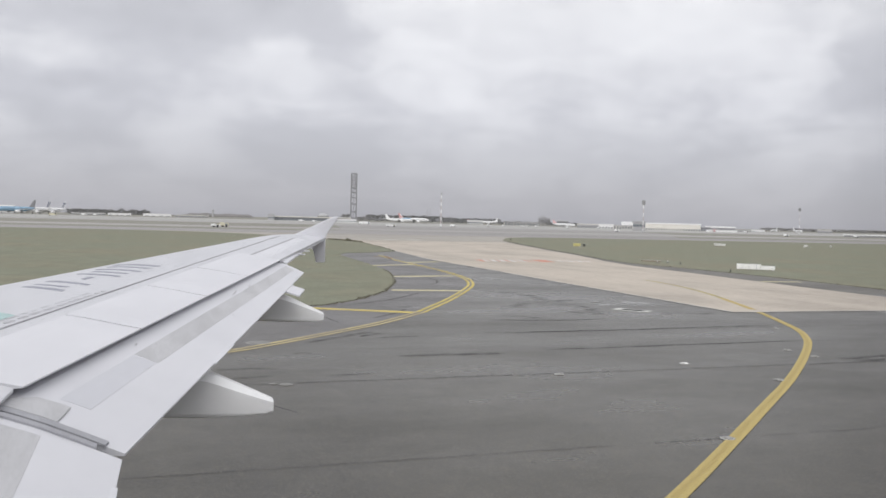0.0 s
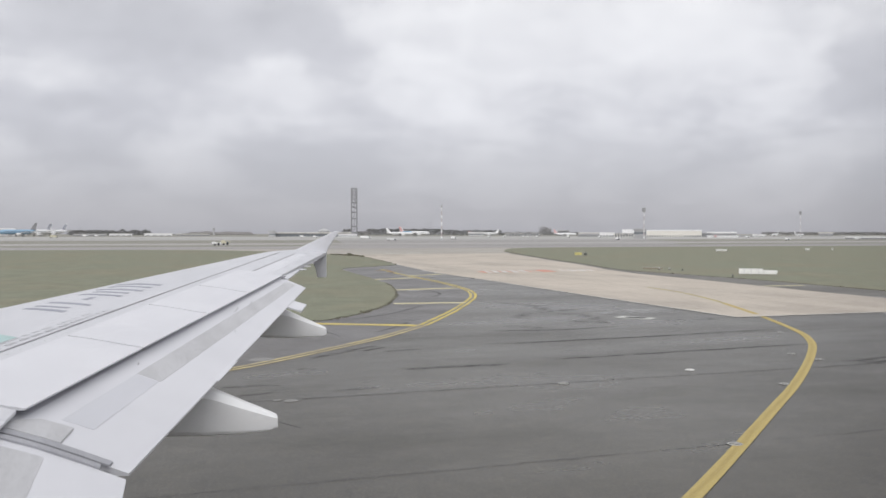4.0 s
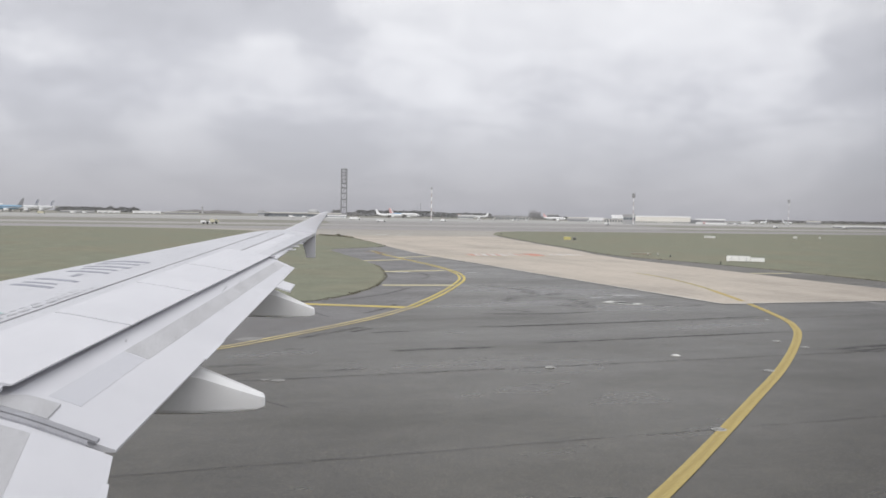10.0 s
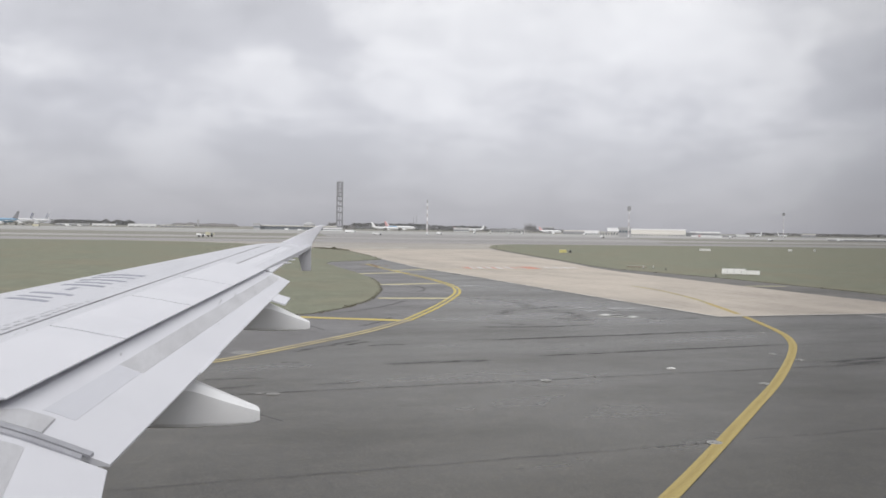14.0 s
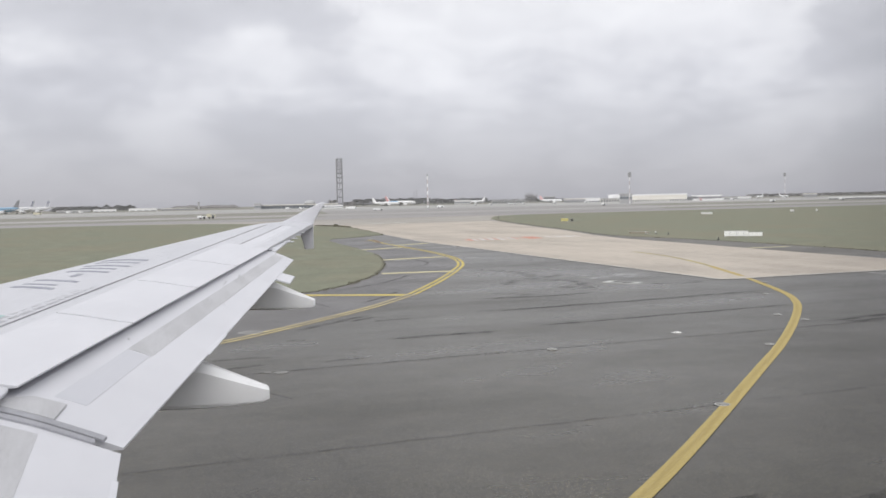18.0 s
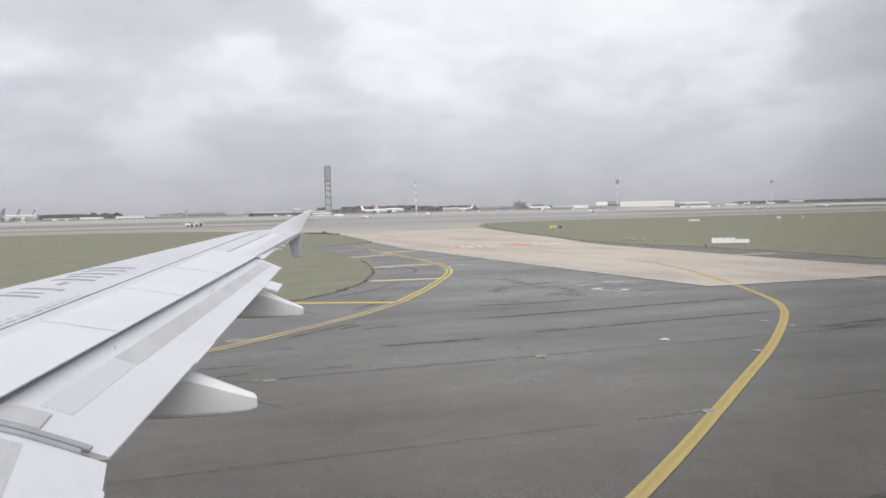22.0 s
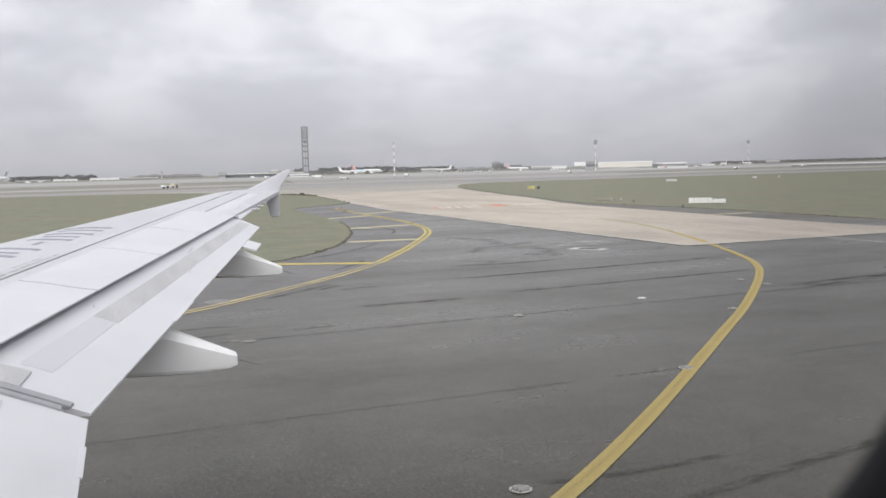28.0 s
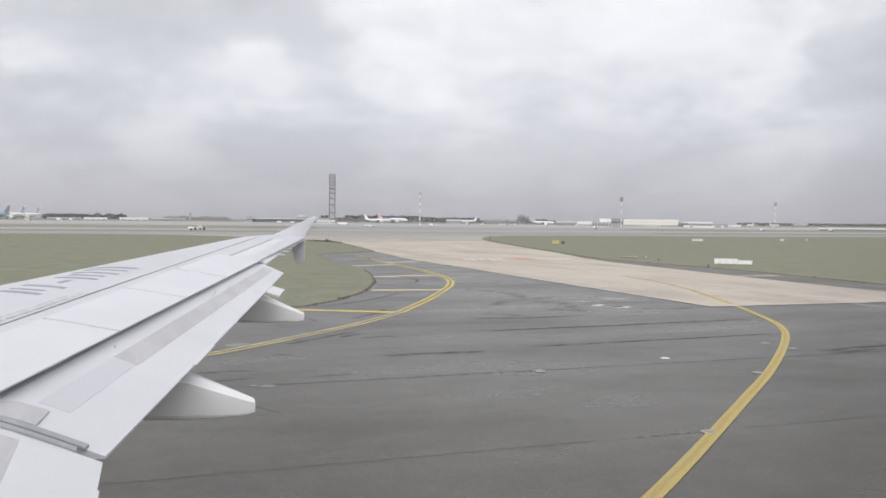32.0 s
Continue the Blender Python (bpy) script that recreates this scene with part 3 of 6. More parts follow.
def ragged(points, seed):
    r = random.Random(seed)
    out = []
    for (x, y), (u, w) in zip(points, points[1:] + points[:1]):
        n = max(1, round(math.hypot(u - x, w - y) / 0.7)) if math.hypot(u - x, w - y) < 60 else 1
        for k in range(n):
            a = k / n
            out.append((x + (u - x) * a + r.uniform(-0.14, 0.14), y + (w - y) * a + r.uniform(-0.18, 0.18)))
    return out


for name, outline, seed in (("ground_verge_west", LEFT_TURF, 3), ("ground_verge_east", RIGHT_TURF, 4)):
    tagged(part(name, sheet(ragged(outline, seed), 0.035, 0.06), TURF), "short dull green turf verge with a ragged edge", "turf", kind="structure")


def inside(x, y, pts):
    hit = False
    for (a, b), (c, d) in zip(pts, pts[1:] + pts[:1]):
        if (b > y) != (d > y) and x < a + (y - b) * (c - a) / (d - b):
            hit = not hit
    return hit


def blades(name, outline, count, box_, seed, size, material, label):
    r = random.Random(seed)
    verts, faces = [], []
    while count:
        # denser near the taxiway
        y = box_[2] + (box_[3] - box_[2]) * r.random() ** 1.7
        x = r.uniform(box_[0], box_[1])
        if not inside(x, y, outline):
            continue
        count -= 1
        for _ in range(3):
            a, s, lean = r.uniform(0, 6.3), size * r.uniform(0.5, 1.3), r.uniform(-0.12, 0.12)
            w = s * r.uniform(0.5, 1.1)
            n = len(verts)
            ox, oy = x + r.uniform(-0.2, 0.2), y + r.uniform(-0.2, 0.2)
            verts += [(ox - w * math.cos(a), oy - w * math.sin(a), 0.03), (ox + w * math.cos(a), oy + w * math.sin(a), 0.03), (ox + lean, oy + lean, 0.03 + s)]
            faces.append((n, n + 1, n + 2))
    tagged(raw(name, verts, faces, material), label, "grass", kind="stuff")


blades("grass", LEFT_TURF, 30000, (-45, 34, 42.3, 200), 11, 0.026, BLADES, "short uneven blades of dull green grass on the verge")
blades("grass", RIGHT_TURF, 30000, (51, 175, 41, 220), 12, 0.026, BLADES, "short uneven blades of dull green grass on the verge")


def edge_weeds(points, seed, label, skip=0.45, tall=1.0):
    r = random.Random(seed)
    verts, faces = [], []
    line = smooth_line([(x, y, 0) for x, y in points], 0.12)
    for p in line:
        if r.random() < skip:
            continue
        s = tall * r.uniform(0.02, 0.07) * (1.7 if noise.noise(p * 0.35) > 0.3 else 1)
        for _ in range(3):
            a = r.uniform(0, 6.3)
            n, w = len(verts), s * r.uniform(0.6, 1.4)
            ox, oy = p.x + r.uniform(-0.15, 0.15), p.y + r.uniform(-0.15, 0.15)
            verts += [(ox - w * math.cos(a), oy - w * math.sin(a), 0.0), (ox + w * math.cos(a), oy + w * math.sin(a), 0.0), (ox, oy, s)]
            faces.append((n, n + 1, n + 2))
    tagged(raw("weeds", verts, faces, DRY), label, "weeds", kind="stuff")


edge_weeds(LEFT_TURF[3:11], 21, "dark dry weeds along the edge of the verge")
edge_weeds([(26.3, 111.2), (31.2, 117.0), (33.2, 130), (34.6, 143), (36.0, 156), (35.6, 165), (33.4, 176), (29, 200)], 22, "dark dry weeds along the edge of the verge")
edge_weeds(RIGHT_TURF[4:17], 23, "dark dry weeds along the edge of the verge")
edge_weeds(RIGHT_TURF[3:10], 24, "dark dry weeds along the edge of the verge", 0.2, 1.1)
edge_weeds([(35.9, 157), (35.6, 165), (34.4, 171), (33.4, 176)], 26, "dark low scrub at the corner of the verge", 0.1, 5.0)
edge_weeds(LEFT_TURF[3:9], 25, "dark dry weeds along the edge of the verge", 0.3, 0.9)

# ---- own airliner: wing ----
plane = thing("airliner", (0, 0, 0), 0, "white airliner with extended flaps standing on the taxiway", "airliner")
HS = (0, 0.12, 0.25, 0.4, 0.55, 0.7, 0.82, 0.9, 0.95, 0.985, 1.0)
HH = (0, 0.0180, 0.0295, 0.0325, 0.0245, 0.0075, -0.0125, -0.029, -0.043, -0.059, -0.082)
LH = (-0.012, -0.05, -0.085, -0.118, -0.138, -0.145, -0.14, -0.13, -0.118, -0.102, -0.083)
KINK = 4.94


def trailing(y):
    if y >= KINK:
        k = (y - 4.94) / 6.41
        return -0.66 + 2.18 * k, 3.40 + 0.36 * k
    if y >= 4.4:
        return -0.66 - 0.13 * (KINK - y), 3.40 - 0.075 * (KINK - y)
    return -1.15, 3.40


def leading(y):
    return 1.40 + 0.53 * (y - 15.2)


def upper(y, m, lift=0.0):
    """A point of the wing's upper skin, m metres ahead of its fixed trailing edge."""
    x, z = trailing(y)
    c = x - leading(y)
    return Vector((x - m, y, z + float(np.interp(m / c, HS, HH)) * c + lift))


def wing_ring(y, bay):
    """One closed section; bay: with the recess that holds a spoiler."""
    x, z = trailing(y)
    c = x - leading(y)
    ms = [0.24 if bay else 0.0, 0.4, 0.558, 0.562] + [0.64 + (c - 0.64) * k / 14 for k in range(15)]
    top = [upper(y, m, -0.05 if bay and m < 0.56 else 0.0) for m in ms]
    low = [Vector((x - s * c, y, z + h * c - (0.05 if bay and s < 0.1 else 0.0))) for s, h in list(zip(HS, LH))[:1:-1]]
    return top + low + [top[0] - Vector((0, 0, 0.012 if 4.4 < y < KINK and not bay else 0.05))]


def wing_skin(stations, bay, label):
    return part("wing_skin", loft(bmesh.new(), [wing_ring(y, bay) for y in stations]), WING_GREY, plane, label)


wing_skin([0.105, 1.2, 2.4, 3.4, 4.39], False, "")
wing_skin([4.405, 4.7, KINK - 0.02], False, "")
skin = wing_skin([KINK - 0.02, 5.6, 6.6, 7.6, 8.6, 9.6, 10.6, 11.37], True, "pale grey wing skin")
wing_skin([11.37, 12.2, 13.0, 13.8, 14.6, 15.18], False, "")


def panel(name, y0, y1, m0, m1, thick, lift, material, label="", steps=4, parent=None, skew=0.0):
    """A slab laid along the upper skin between two stations."""
    bm = bmesh.new()
    rows = []
    for k in range(steps + 1):
        y = y0 + (y1 - y0) * k / steps
        ring = []
        for j in range(5):
            m = m0 + (m1 - m0) * j / 4
            ring.append(upper(y + skew * m, m, lift))
        ring += [p - Vector((0, 0, thick if j else thick * 0.25)) for j, p in reversed(list(enumerate(ring)))]
        rows.append(ring)
    return part(name, loft(bm, rows), material, parent or plane, label)


# the fixed panel inboard of the spoilers
panel("fixed_panel", 4.76, 4.945, 0.004, 0.60, 0.012, 0.003, WING_GREY, skew=0.33)
# spoilers, with a thin gap between each
for y0, y1 in ((4.96, 6.57), (6.60, 8.15), (8.18, 9.62), (9.65, 11.33)):
    panel("spoiler", y0, y1, -0.035, 0.545, 0.035, 0.009, WING_WHITE, skew=0.33)
    panel("hinge_gap", y0, y1, 0.548, 0.562, 0.01, -0.002, NOTE_INK, skew=0.33)
    panel("spoiler_gap", y1 + 0.008, y1 + 0.026, -0.02, 0.545, 0.01, 0.001, PANEL_GAP, steps=1, skew=0.33)
# long seam ahead of the spoilers and lesser seams on the box
panel("skin_seam", 4.98, 14.7, 0.672, 0.688, 0.006, 0.004, PANEL_GAP, "dark skin seam", steps=16)
# walkway patch and the marks of the registration
panel("walkway_patch", 5.3, 6.06, 0.82, 1.4, 0.004, 0.003, TEAL, "teal painted patch on the wing", steps=3, parent=skin, skew=0.75)
for y0, m0, m1, w in ((6.90, 1.04, 1.57, 0.085), (7.09, 1.10, 1.55, 0.05), (7.32, 1.00, 1.56, 0.08), (7.62, 1.20, 1.28, 0.19), (7.96, 0.98, 1.56, 0.085), (8.19, 1.0, 1.5, 0.07), (8.42, 0.94, 1.6, 0.09), (8.70, 0.95, 1.58, 0.08), (8.93, 0.93, 1.62, 0.10)):
    panel("registration_bar", y0, y0 + w, m0, m1, 0.004, 0.003, MARK_INK, steps=2, skew=0.92, parent=skin)
# two rows of small stencilled notes beside the seam
r = random.Random(41)
for m0, y, end in ((0.735, 6.1, 7.95), (0.795, 6.35, 7.75)):
    while y < end:
        w = r.uniform(0.05, 0.16)
        panel("stencil_bar", y, y + w, m0, m0 + 0.024, 0.003, 0.002, NOTE_INK, steps=1, parent=skin)
        y += w + r.uniform(0.025, 0.09)
# rivet heads along the spoilers' front edge
for y in [5.0 + 0.16 * k for k in range(40)]:
    p = upper(y, 0.61, 0.0)
    part("rivet", tube(bmesh.new(), p + Vector((0, 0, -0.004)), p + Vector((0, 0, 0.002)), 0.007, 0.005, 8), FLAP_STRIP, skin)


# flaps
def outer_te(y):
    return Vector((-0.12 + 0.2975 * (y - 4.75), y, 3.085 + 0.0777 * (y - 4.75)))


def inner_te(y):
    return Vector((-0.13 - 0.050 * (4.62 - y), y, 3.09 - 0.15 * (4.62 - y)))


FD = (0, 0.2, 0.4, 0.6, 0.8, 0.95, 1.05, 1.09)
FZ = (0, 0.092, 0.180, 0.252, 0.262, 0.215, 0.12, 0.02)


def flap_point(te, y, k, d, lift=0.0):
    return te(y) + Vector((-d, 0, k * float(np.interp(d / k, FD, FZ)) + lift))


def flap_size(y):
    return 1 - 0.4 * (y - 4.75) / 6.65


def flap_body(name, te, ys, size, label):
    rings = []
    for y in ys:
        k = size(y)
        top = [flap_point(te, y, k, k * d) for d in (0, 0.1, 0.2, 0.3, 0.4, 0.5, 0.6, 0.7, 0.8, 0.88, 0.95, 1.05, 1.09)]
        low = [te(y) + Vector((-k * d, 0, k * z)) for d, z in ((1.05, -0.01), (0.8, 0.02), (0.4, 0.02), (0.15, 0.0), (0.0, -0.012))]
        rings.append(top + low)
    return part(name, loft(bmesh.new(), rings), WING_WHITE, plane, label)


def flap_strip(name, te, y0, y1, d0, d1, size, material, owner, steps=8, thick=0.002, lift=0.002):
    """A thin strip on a flap's upper side; d0 and d1 are pairs for its two ends."""
    rings = []
    for n in range(steps + 1):
        a = n / steps
        y = y0 + (y1 - y0) * a
        lo, hi = d0[0] + (d0[1] - d0[0]) * a, d1[0] + (d1[1] - d1[0]) * a
        ring = [flap_point(te, y, size(y), lo + (hi - lo) * j / 11, lift) for j in range(12)]
        rings.append(ring + [p - Vector((0, 0, thick)) for p in ring[::-1]])
    return part(name, loft(bmesh.new(), rings), material, owner)


flap_o = flap_body("flap", outer_te, [4.75 + 6.65 * k / 8 for k in range(9)], flap_size, "white outboard flap, extended")
flap_i = flap_body("flap", inner_te, [0.3, 1.5, 3.0, 4.0, 4.62], lambda y: 1.0, "white inboard flap, extended")
flap_strip("wear_strip", outer_te, 6.18, 11.25, (0.26, 0.11), (0.41, 0.22), flap_size, FLAP_STRIP, flap_o)
flap_strip("wear_strip", outer_te, 5.1, 6.16, (0.29, 0.27), (0.45, 0.41), flap_size, FLAP_PALE, flap_o)
flap_strip("wear_strip", inner_te, 2.0, 4.55, (0.36, 0.36), (0.62, 0.62), lambda y: 1.0, FLAP_STRIP, flap_i, steps=4)
flap_strip("flap_end_plate", outer_te, 4.80, 5.02, (0.34, 0.36), (0.78, 0.52), flap_size, FLAP_STRIP, flap_o, steps=2, thick=0.02, lift=0.012)
# scuffs, chips and a stuck bolt cover on the flap's upper side
for y0, d0, ly, ld in ((6.36, 0.455, 0.05, 0.007), (8.75, 0.325, 0.20, 0.006), (8.95, 0.335, 0.05, 0.010), (9.35, 0.29, 0.12, 0.007), (8.05, 0.17, 0.06, 0.008), (10.1, 0.23, 0.08, 0.006)):
    flap_strip("scuff", outer_te, y0, y0 + ly, (d0, d0 + 0.012), (d0 + ld, d0 + ld + 0.014), flap_size, SCUFF, flap_o, steps=1, thick=0.002, lift=0.004)
# small seal plates on the trailing edge beside the fairing
for y0, y1, dx in ((6.62, 7.25, 0.014), (4.0, 4.3, 0.010)):
    te = outer_te if y0 > 4.5 else inner_te
    part("edge_plate", loft(bmesh.new(), [[te(y) + Vector((a, 0, b)) for a, b in ((-0.03, 0.012), (dx, 0.001), (dx, -0.004), (-0.03, -0.014))] for y in (y0, y1)]), WING_WHITE, flap_o if y0 > 4.5 else flap_i)
# rub strips along the joint of the flaps
for te, y0, y1, d0, d1, own, w in ((outer_te, 4.735, 4.79, 0.09, 1.04, flap_o, 0.014), (inner_te, 4.62, 4.665, 0.12, 1.04, flap_i, 0.012)):
    flap_strip("rub_strip", te, y0, y1, (d0, d0), (d1, d1), lambda y: 1.0, RUBBER, own, steps=1, thick=w, lift=w)
bm = bmesh.new()
rings = []
for d in (0.09, 0.2, 0.3, 0.5, 0.7, 0.9, 1.05):
    p = outer_te(4.75) + Vector((-d, 0, float(np.interp(d, FD, FZ)) - 0.03))
    rings.append([Vector((p.x, 4.625, p.z)), Vector((p.x, 4.745, p.z)), Vector((p.x, 4.745, p.z - 0.08)), Vector((p.x, 4.625, p.z - 0.08))])
part("joint_seal", loft(bm, rings), SHROUD, plane, "dark seal between the flaps")
# the dark cove ahead of each flap
bm = bmesh.new()
loft(bm, [[(trailing(y)[0] - 0.03, y, trailing(y)[1] - 0.065), (trailing(y)[0] - 0.5, y, trailing(y)[1] - 0.10), (trailing(y)[0] - 0.5, y, trailing(y)[1] - 0.28), (trailing(y)[0] - 0.45, y, trailing(y)[1] - 0.28)] for y in (4.41, 4.94, 8.0, 11.36)])
part("flap_cove", bm, WING_GREY, plane)
# the little bracket at the flap's edge
tab = [outer_te(y) + Vector((dx, 0, dz)) for y, dx, dz in ((9.93, -0.05, 0.012), (10.36, -0.05, 0.014), (10.36, 0.15, -0.05), (9.93, 0.15, -0.055))]
part("flap_bracket", loft(bmesh.new(), [[p + Vector((0, 0, h)) for p in tab] for h in (0.0, -0.018)]), WING_WHITE, plane)


def fairing(y, tip, scale, label):
    """A flap-track fairing: a canoe that tapers to a blunt tail. tip: x and middle height of the tail."""
    shape = ((0.0, 0.075, -0.045, 0.045), (-0.06, 0.10, -0.06, 0.075), (-0.25, 0.135, -0.062, 0.165), (-0.5, 0.165, -0.058, 0.285), (-0.9, 0.185, -0.035, 0.36), (-1.4, 0.19, 0.0, 0.40), (-2.1, 0.16, 0.0, 0.40), (-2.8, 0.06, 0.16, 0.34))
    rings = []
    for dx, w, z0, z1 in shape:
        w, z0, z1 = w * scale, z0 * scale, z1 * scale
        h = z1 - z0
        prof = ((-0.80, 0.0), (-0.96, 0.03), (-1.0, 0.10), (-1.0, 0.6), (-0.96, 0.80), (-0.45, 0.98), (0.0, 1.0), (0.45, 0.98), (0.96, 0.80), (1.0, 0.6), (1.0, 0.10), (0.96, 0.03), (0.80, 0.0))
        rings.append([Vector((tip[0] + dx * scale, y + a * w, tip[1] + z0 + b * h)) for a, b in prof])
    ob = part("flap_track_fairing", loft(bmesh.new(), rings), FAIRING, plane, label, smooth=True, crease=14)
    part("static_wick", tube(bmesh.new(), (tip[0] - 0.02, y, tip[1] - 0.005 * scale), (tip[0] + 0.19, y, tip[1] - 0.075), 0.0028, 0.0018, 6), SHROUD, ob, "thin dark static wick")


fairing(6.9, (0.90, 2.86), 1.0, "white canoe-shaped flap fairing")
fairing(10.9, (2.02, 3.095), 0.97, "white canoe-shaped flap fairing")

# aileron and static wicks
rings = []
for y in (11.42, 12.4, 13.4, 14.3):
    p, q = upper(y, 0.35, 0.006), upper(y, 0.2, 0.006)
    a = (y - 11.45) / 2.75
    t = Vector((1.64 + 0.78 * a, y, 3.71 + 0.15 * a))
    rings.append([p, q, t + Vector((0, 0, 0.008)), t - Vector((0, 0, 0.008)), q - Vector((0, 0, 0.12)), p - Vector((0, 0, 0.10))])
aileron = part("aileron", loft(bmesh.new(), rings), WING_WHITE, plane, "white aileron")
panel("end_strip", 11.345, 11.41, -0.02, 0.55, 0.03, 0.004, FLAP_STRIP, steps=1, skew=0.2)
panel("end_gap", 11.34, 11.44, -0.06, 0.10, 0.03, -0.012, PANEL_GAP, steps=1)
panel("hinge_gap", 11.42, 14.3, 0.352, 0.385, 0.006, 0.004, PANEL_GAP, steps=5)
for y in (12.6, 13.1, 13.6, 14.0):
    a = (y - 11.45) / 2.75
    x, z = 1.64 + 0.78 * a, 3.71 + 0.15 * a
    part("static_wick", tube(bmesh.new(), (x - 0.05, y, z + 0.012), (x + 0.10, y, z + 0.014), 0.016, 0.008, 8), WING_WHITE, aileron)
# the gear that carries the jet
bm = tube(bmesh.new(), (-1.9, 2.15, 2.75), (-1.9, 2.15, 0.55), 0.14, 0.11, 14)
leg = part("landing_gear_leg", bm, METAL, plane)
for s_ in (-1, 1):
    bm = bmesh.new()
    loft(bm, [[Vector((-1.9 + q * math.cos(2 * math.pi * k / 24), 2.15 + s_ * o, 0.58 + q * math.sin(2 * math.pi * k / 24))) for k in range(24)] for q, o in ((0.30, 0.24), (0.52, 0.24), (0.58, 0.31), (0.58, 0.53), (0.52, 0.60), (0.30, 0.60))])
    part("wheel", bm, DARK, leg)
# tip fence
fence = [(1.42, 3.90), (1.8, 3.955), (2.12, 3.975), (2.28, 4.01), (2.90, 4.305), (3.0, 4.345), (3.05, 4.33), (2.86, 4.05), (2.83, 3.93), (2.832, 3.60), (2.832, 3.556), (2.818, 3.542), (2.69, 3.542), (2.672, 3.556), (2.64, 3.70), (2.60, 3.80), (1.6, 3.85)]
bm = bmesh.new()
loft(bm, [[Vector((x, y, z)) for x, z in fence] for y in (15.175, 15.215)])
bmesh.ops.bevel(bm, geom=[e for e in bm.edges if abs(e.verts[0].co.y - e.verts[1].co.y) < 0.01], offset=0.008, segments=1, affect="EDGES")
part("wingtip_fence", bm, WING_WHITE, plane, "white arrow-shaped wingtip fence")

# ---- own airliner: fuselage wall and window ----
WX, WZ, WY = -0.002, 4.335, 0.072
HALF_W, HALF_H = 0.1225, 0.1265


def oval(n, grow, y, power=2.6):
    pts = []
    for k in range(n):
        a = 2 * math.pi * k / n
        c, s = math.cos(a), math.sin(a)
        pts.append(Vector((WX + (HALF_W + grow) * math.copysign(abs(c) ** (2 / power), c), y, WZ + (HALF_H + grow) * math.copysign(abs(s) ** (2 / power), s))))
    return pts


def holed_wall(y0, y1, grow, material, name, label, x0=-17.0, x1=14.0, z0=3.55, z1=4.95):
    """A stretch of wall with the window's opening through it."""
    n = 64
    bm = bmesh.new()
    rims = []
    for y in (y0, y1):
        inner = [bm.verts.new(p) for p in oval(n, grow, y)]
        outer = []
        for k in range(n):
            a = 2 * math.pi * k / n
            c, s = math.cos(a), math.sin(a)
            f = 1 / max(abs(c), abs(s))
            outer.append(bm.verts.new((WX + 0.4 * c * f, y, WZ + 0.4 * s * f)))
        for k in range(n):
            bm.faces.new((inner[k], inner[(k + 1) % n], outer[(k + 1) % n], outer[k]))
        rims.append((inner, outer))
        for a, b, c, d in ((x0, WX - 0.4, z0, z1), (WX + 0.4, x1, z0, z1), (WX - 0.4, WX + 0.4, z0, WZ - 0.4), (WX - 0.4, WX + 0.4, WZ + 0.4, z1)):
            bm.faces.new([bm.verts.new(p) for p in ((a, y, c), (b, y, c), (b, y, d), (a, y, d))])
    for k in range(n):
        bm.faces.new((rims[0][0][k], rims[0][0][(k + 1) % n], rims[1][0][(k + 1) % n], rims[1][0][k]))
    return tagged(part(name, bm, material), label, "wall", kind="structure")


holed_wall(0.036, 0.056, 0.014, CABIN, "wall_cabin_side", "dim cabin side lining with a rounded window")
holed_wall(0.085, 0.10, 0.055, SKIN, "wall_fuselage_side", "white fuselage side with a rounded window opening")
cz, cy = 3.80, 0.095 - 1.86
arc = []
a0, a1 = math.atan2(4.94 - cz, 0.09 - cy), math.atan2(3.56 - cz, 0.09 - cy) + 2 * math.pi
for k in range(31):
    a = a0 + (a1 - a0) * k / 30
    arc.append((cy + 1.98 * math.cos(a), cz + 1.98 * math.sin(a), cy + 1.86 * math.cos(a), cz + 1.86 * math.sin(a)))
bm = bmesh.new()
loft(bm, [[Vector((x, a, b)) for a, b, _, _ in arc] + [Vector((x, c, d)) for _, _, c, d in arc[::-1]] for x in (-17.0, 14.0)])
tagged(part("wall_fuselage", bm, SKIN), "white rounded fuselage shell closing the cabin", "wall", kind="structure")
for x in (-17.0, 13.95):
    bm = bmesh.new()
    loft(bm, [[Vector((u, cy + 1.86 * math.cos(2 * math.pi * k / 24), cz + 1.86 * math.sin(2 * math.pi * k / 24))) for k in range(24)] for u in (x, x + 0.05)])
    tagged(part("wall_cabin_end", bm, CABIN), "plain dim bulkhead closing the cabin", "wall", kind="structure")
window = thing("window_1", (0, 0, 0), 0, "rounded cabin window with a dark rim and a slightly hazy pane", "window", kind="structure")
bm = bmesh.new()
loft(bm, [oval(64, g, y) for g, y in ((0.010, 0.034), (0.004, 0.036), (0.0, 0.042), (0.0, 0.05), (0.004, 0.058), (0.013, 0.06))], caps=False)
part("window_rim", bm, RIM, window, "dark rounded window rim", smooth=True)
bm = bmesh.new()
loft(bm, [oval(64, g, y) for g, y in ((0.012, 0.0575), (0.03, 0.065), (0.05, 0.08), (0.056, 0.086))], caps=False)
part("window_reveal", bm, CABIN, window, "", smooth=True)
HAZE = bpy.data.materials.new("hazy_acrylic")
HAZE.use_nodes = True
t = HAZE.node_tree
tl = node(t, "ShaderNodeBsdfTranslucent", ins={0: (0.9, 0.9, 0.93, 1)})
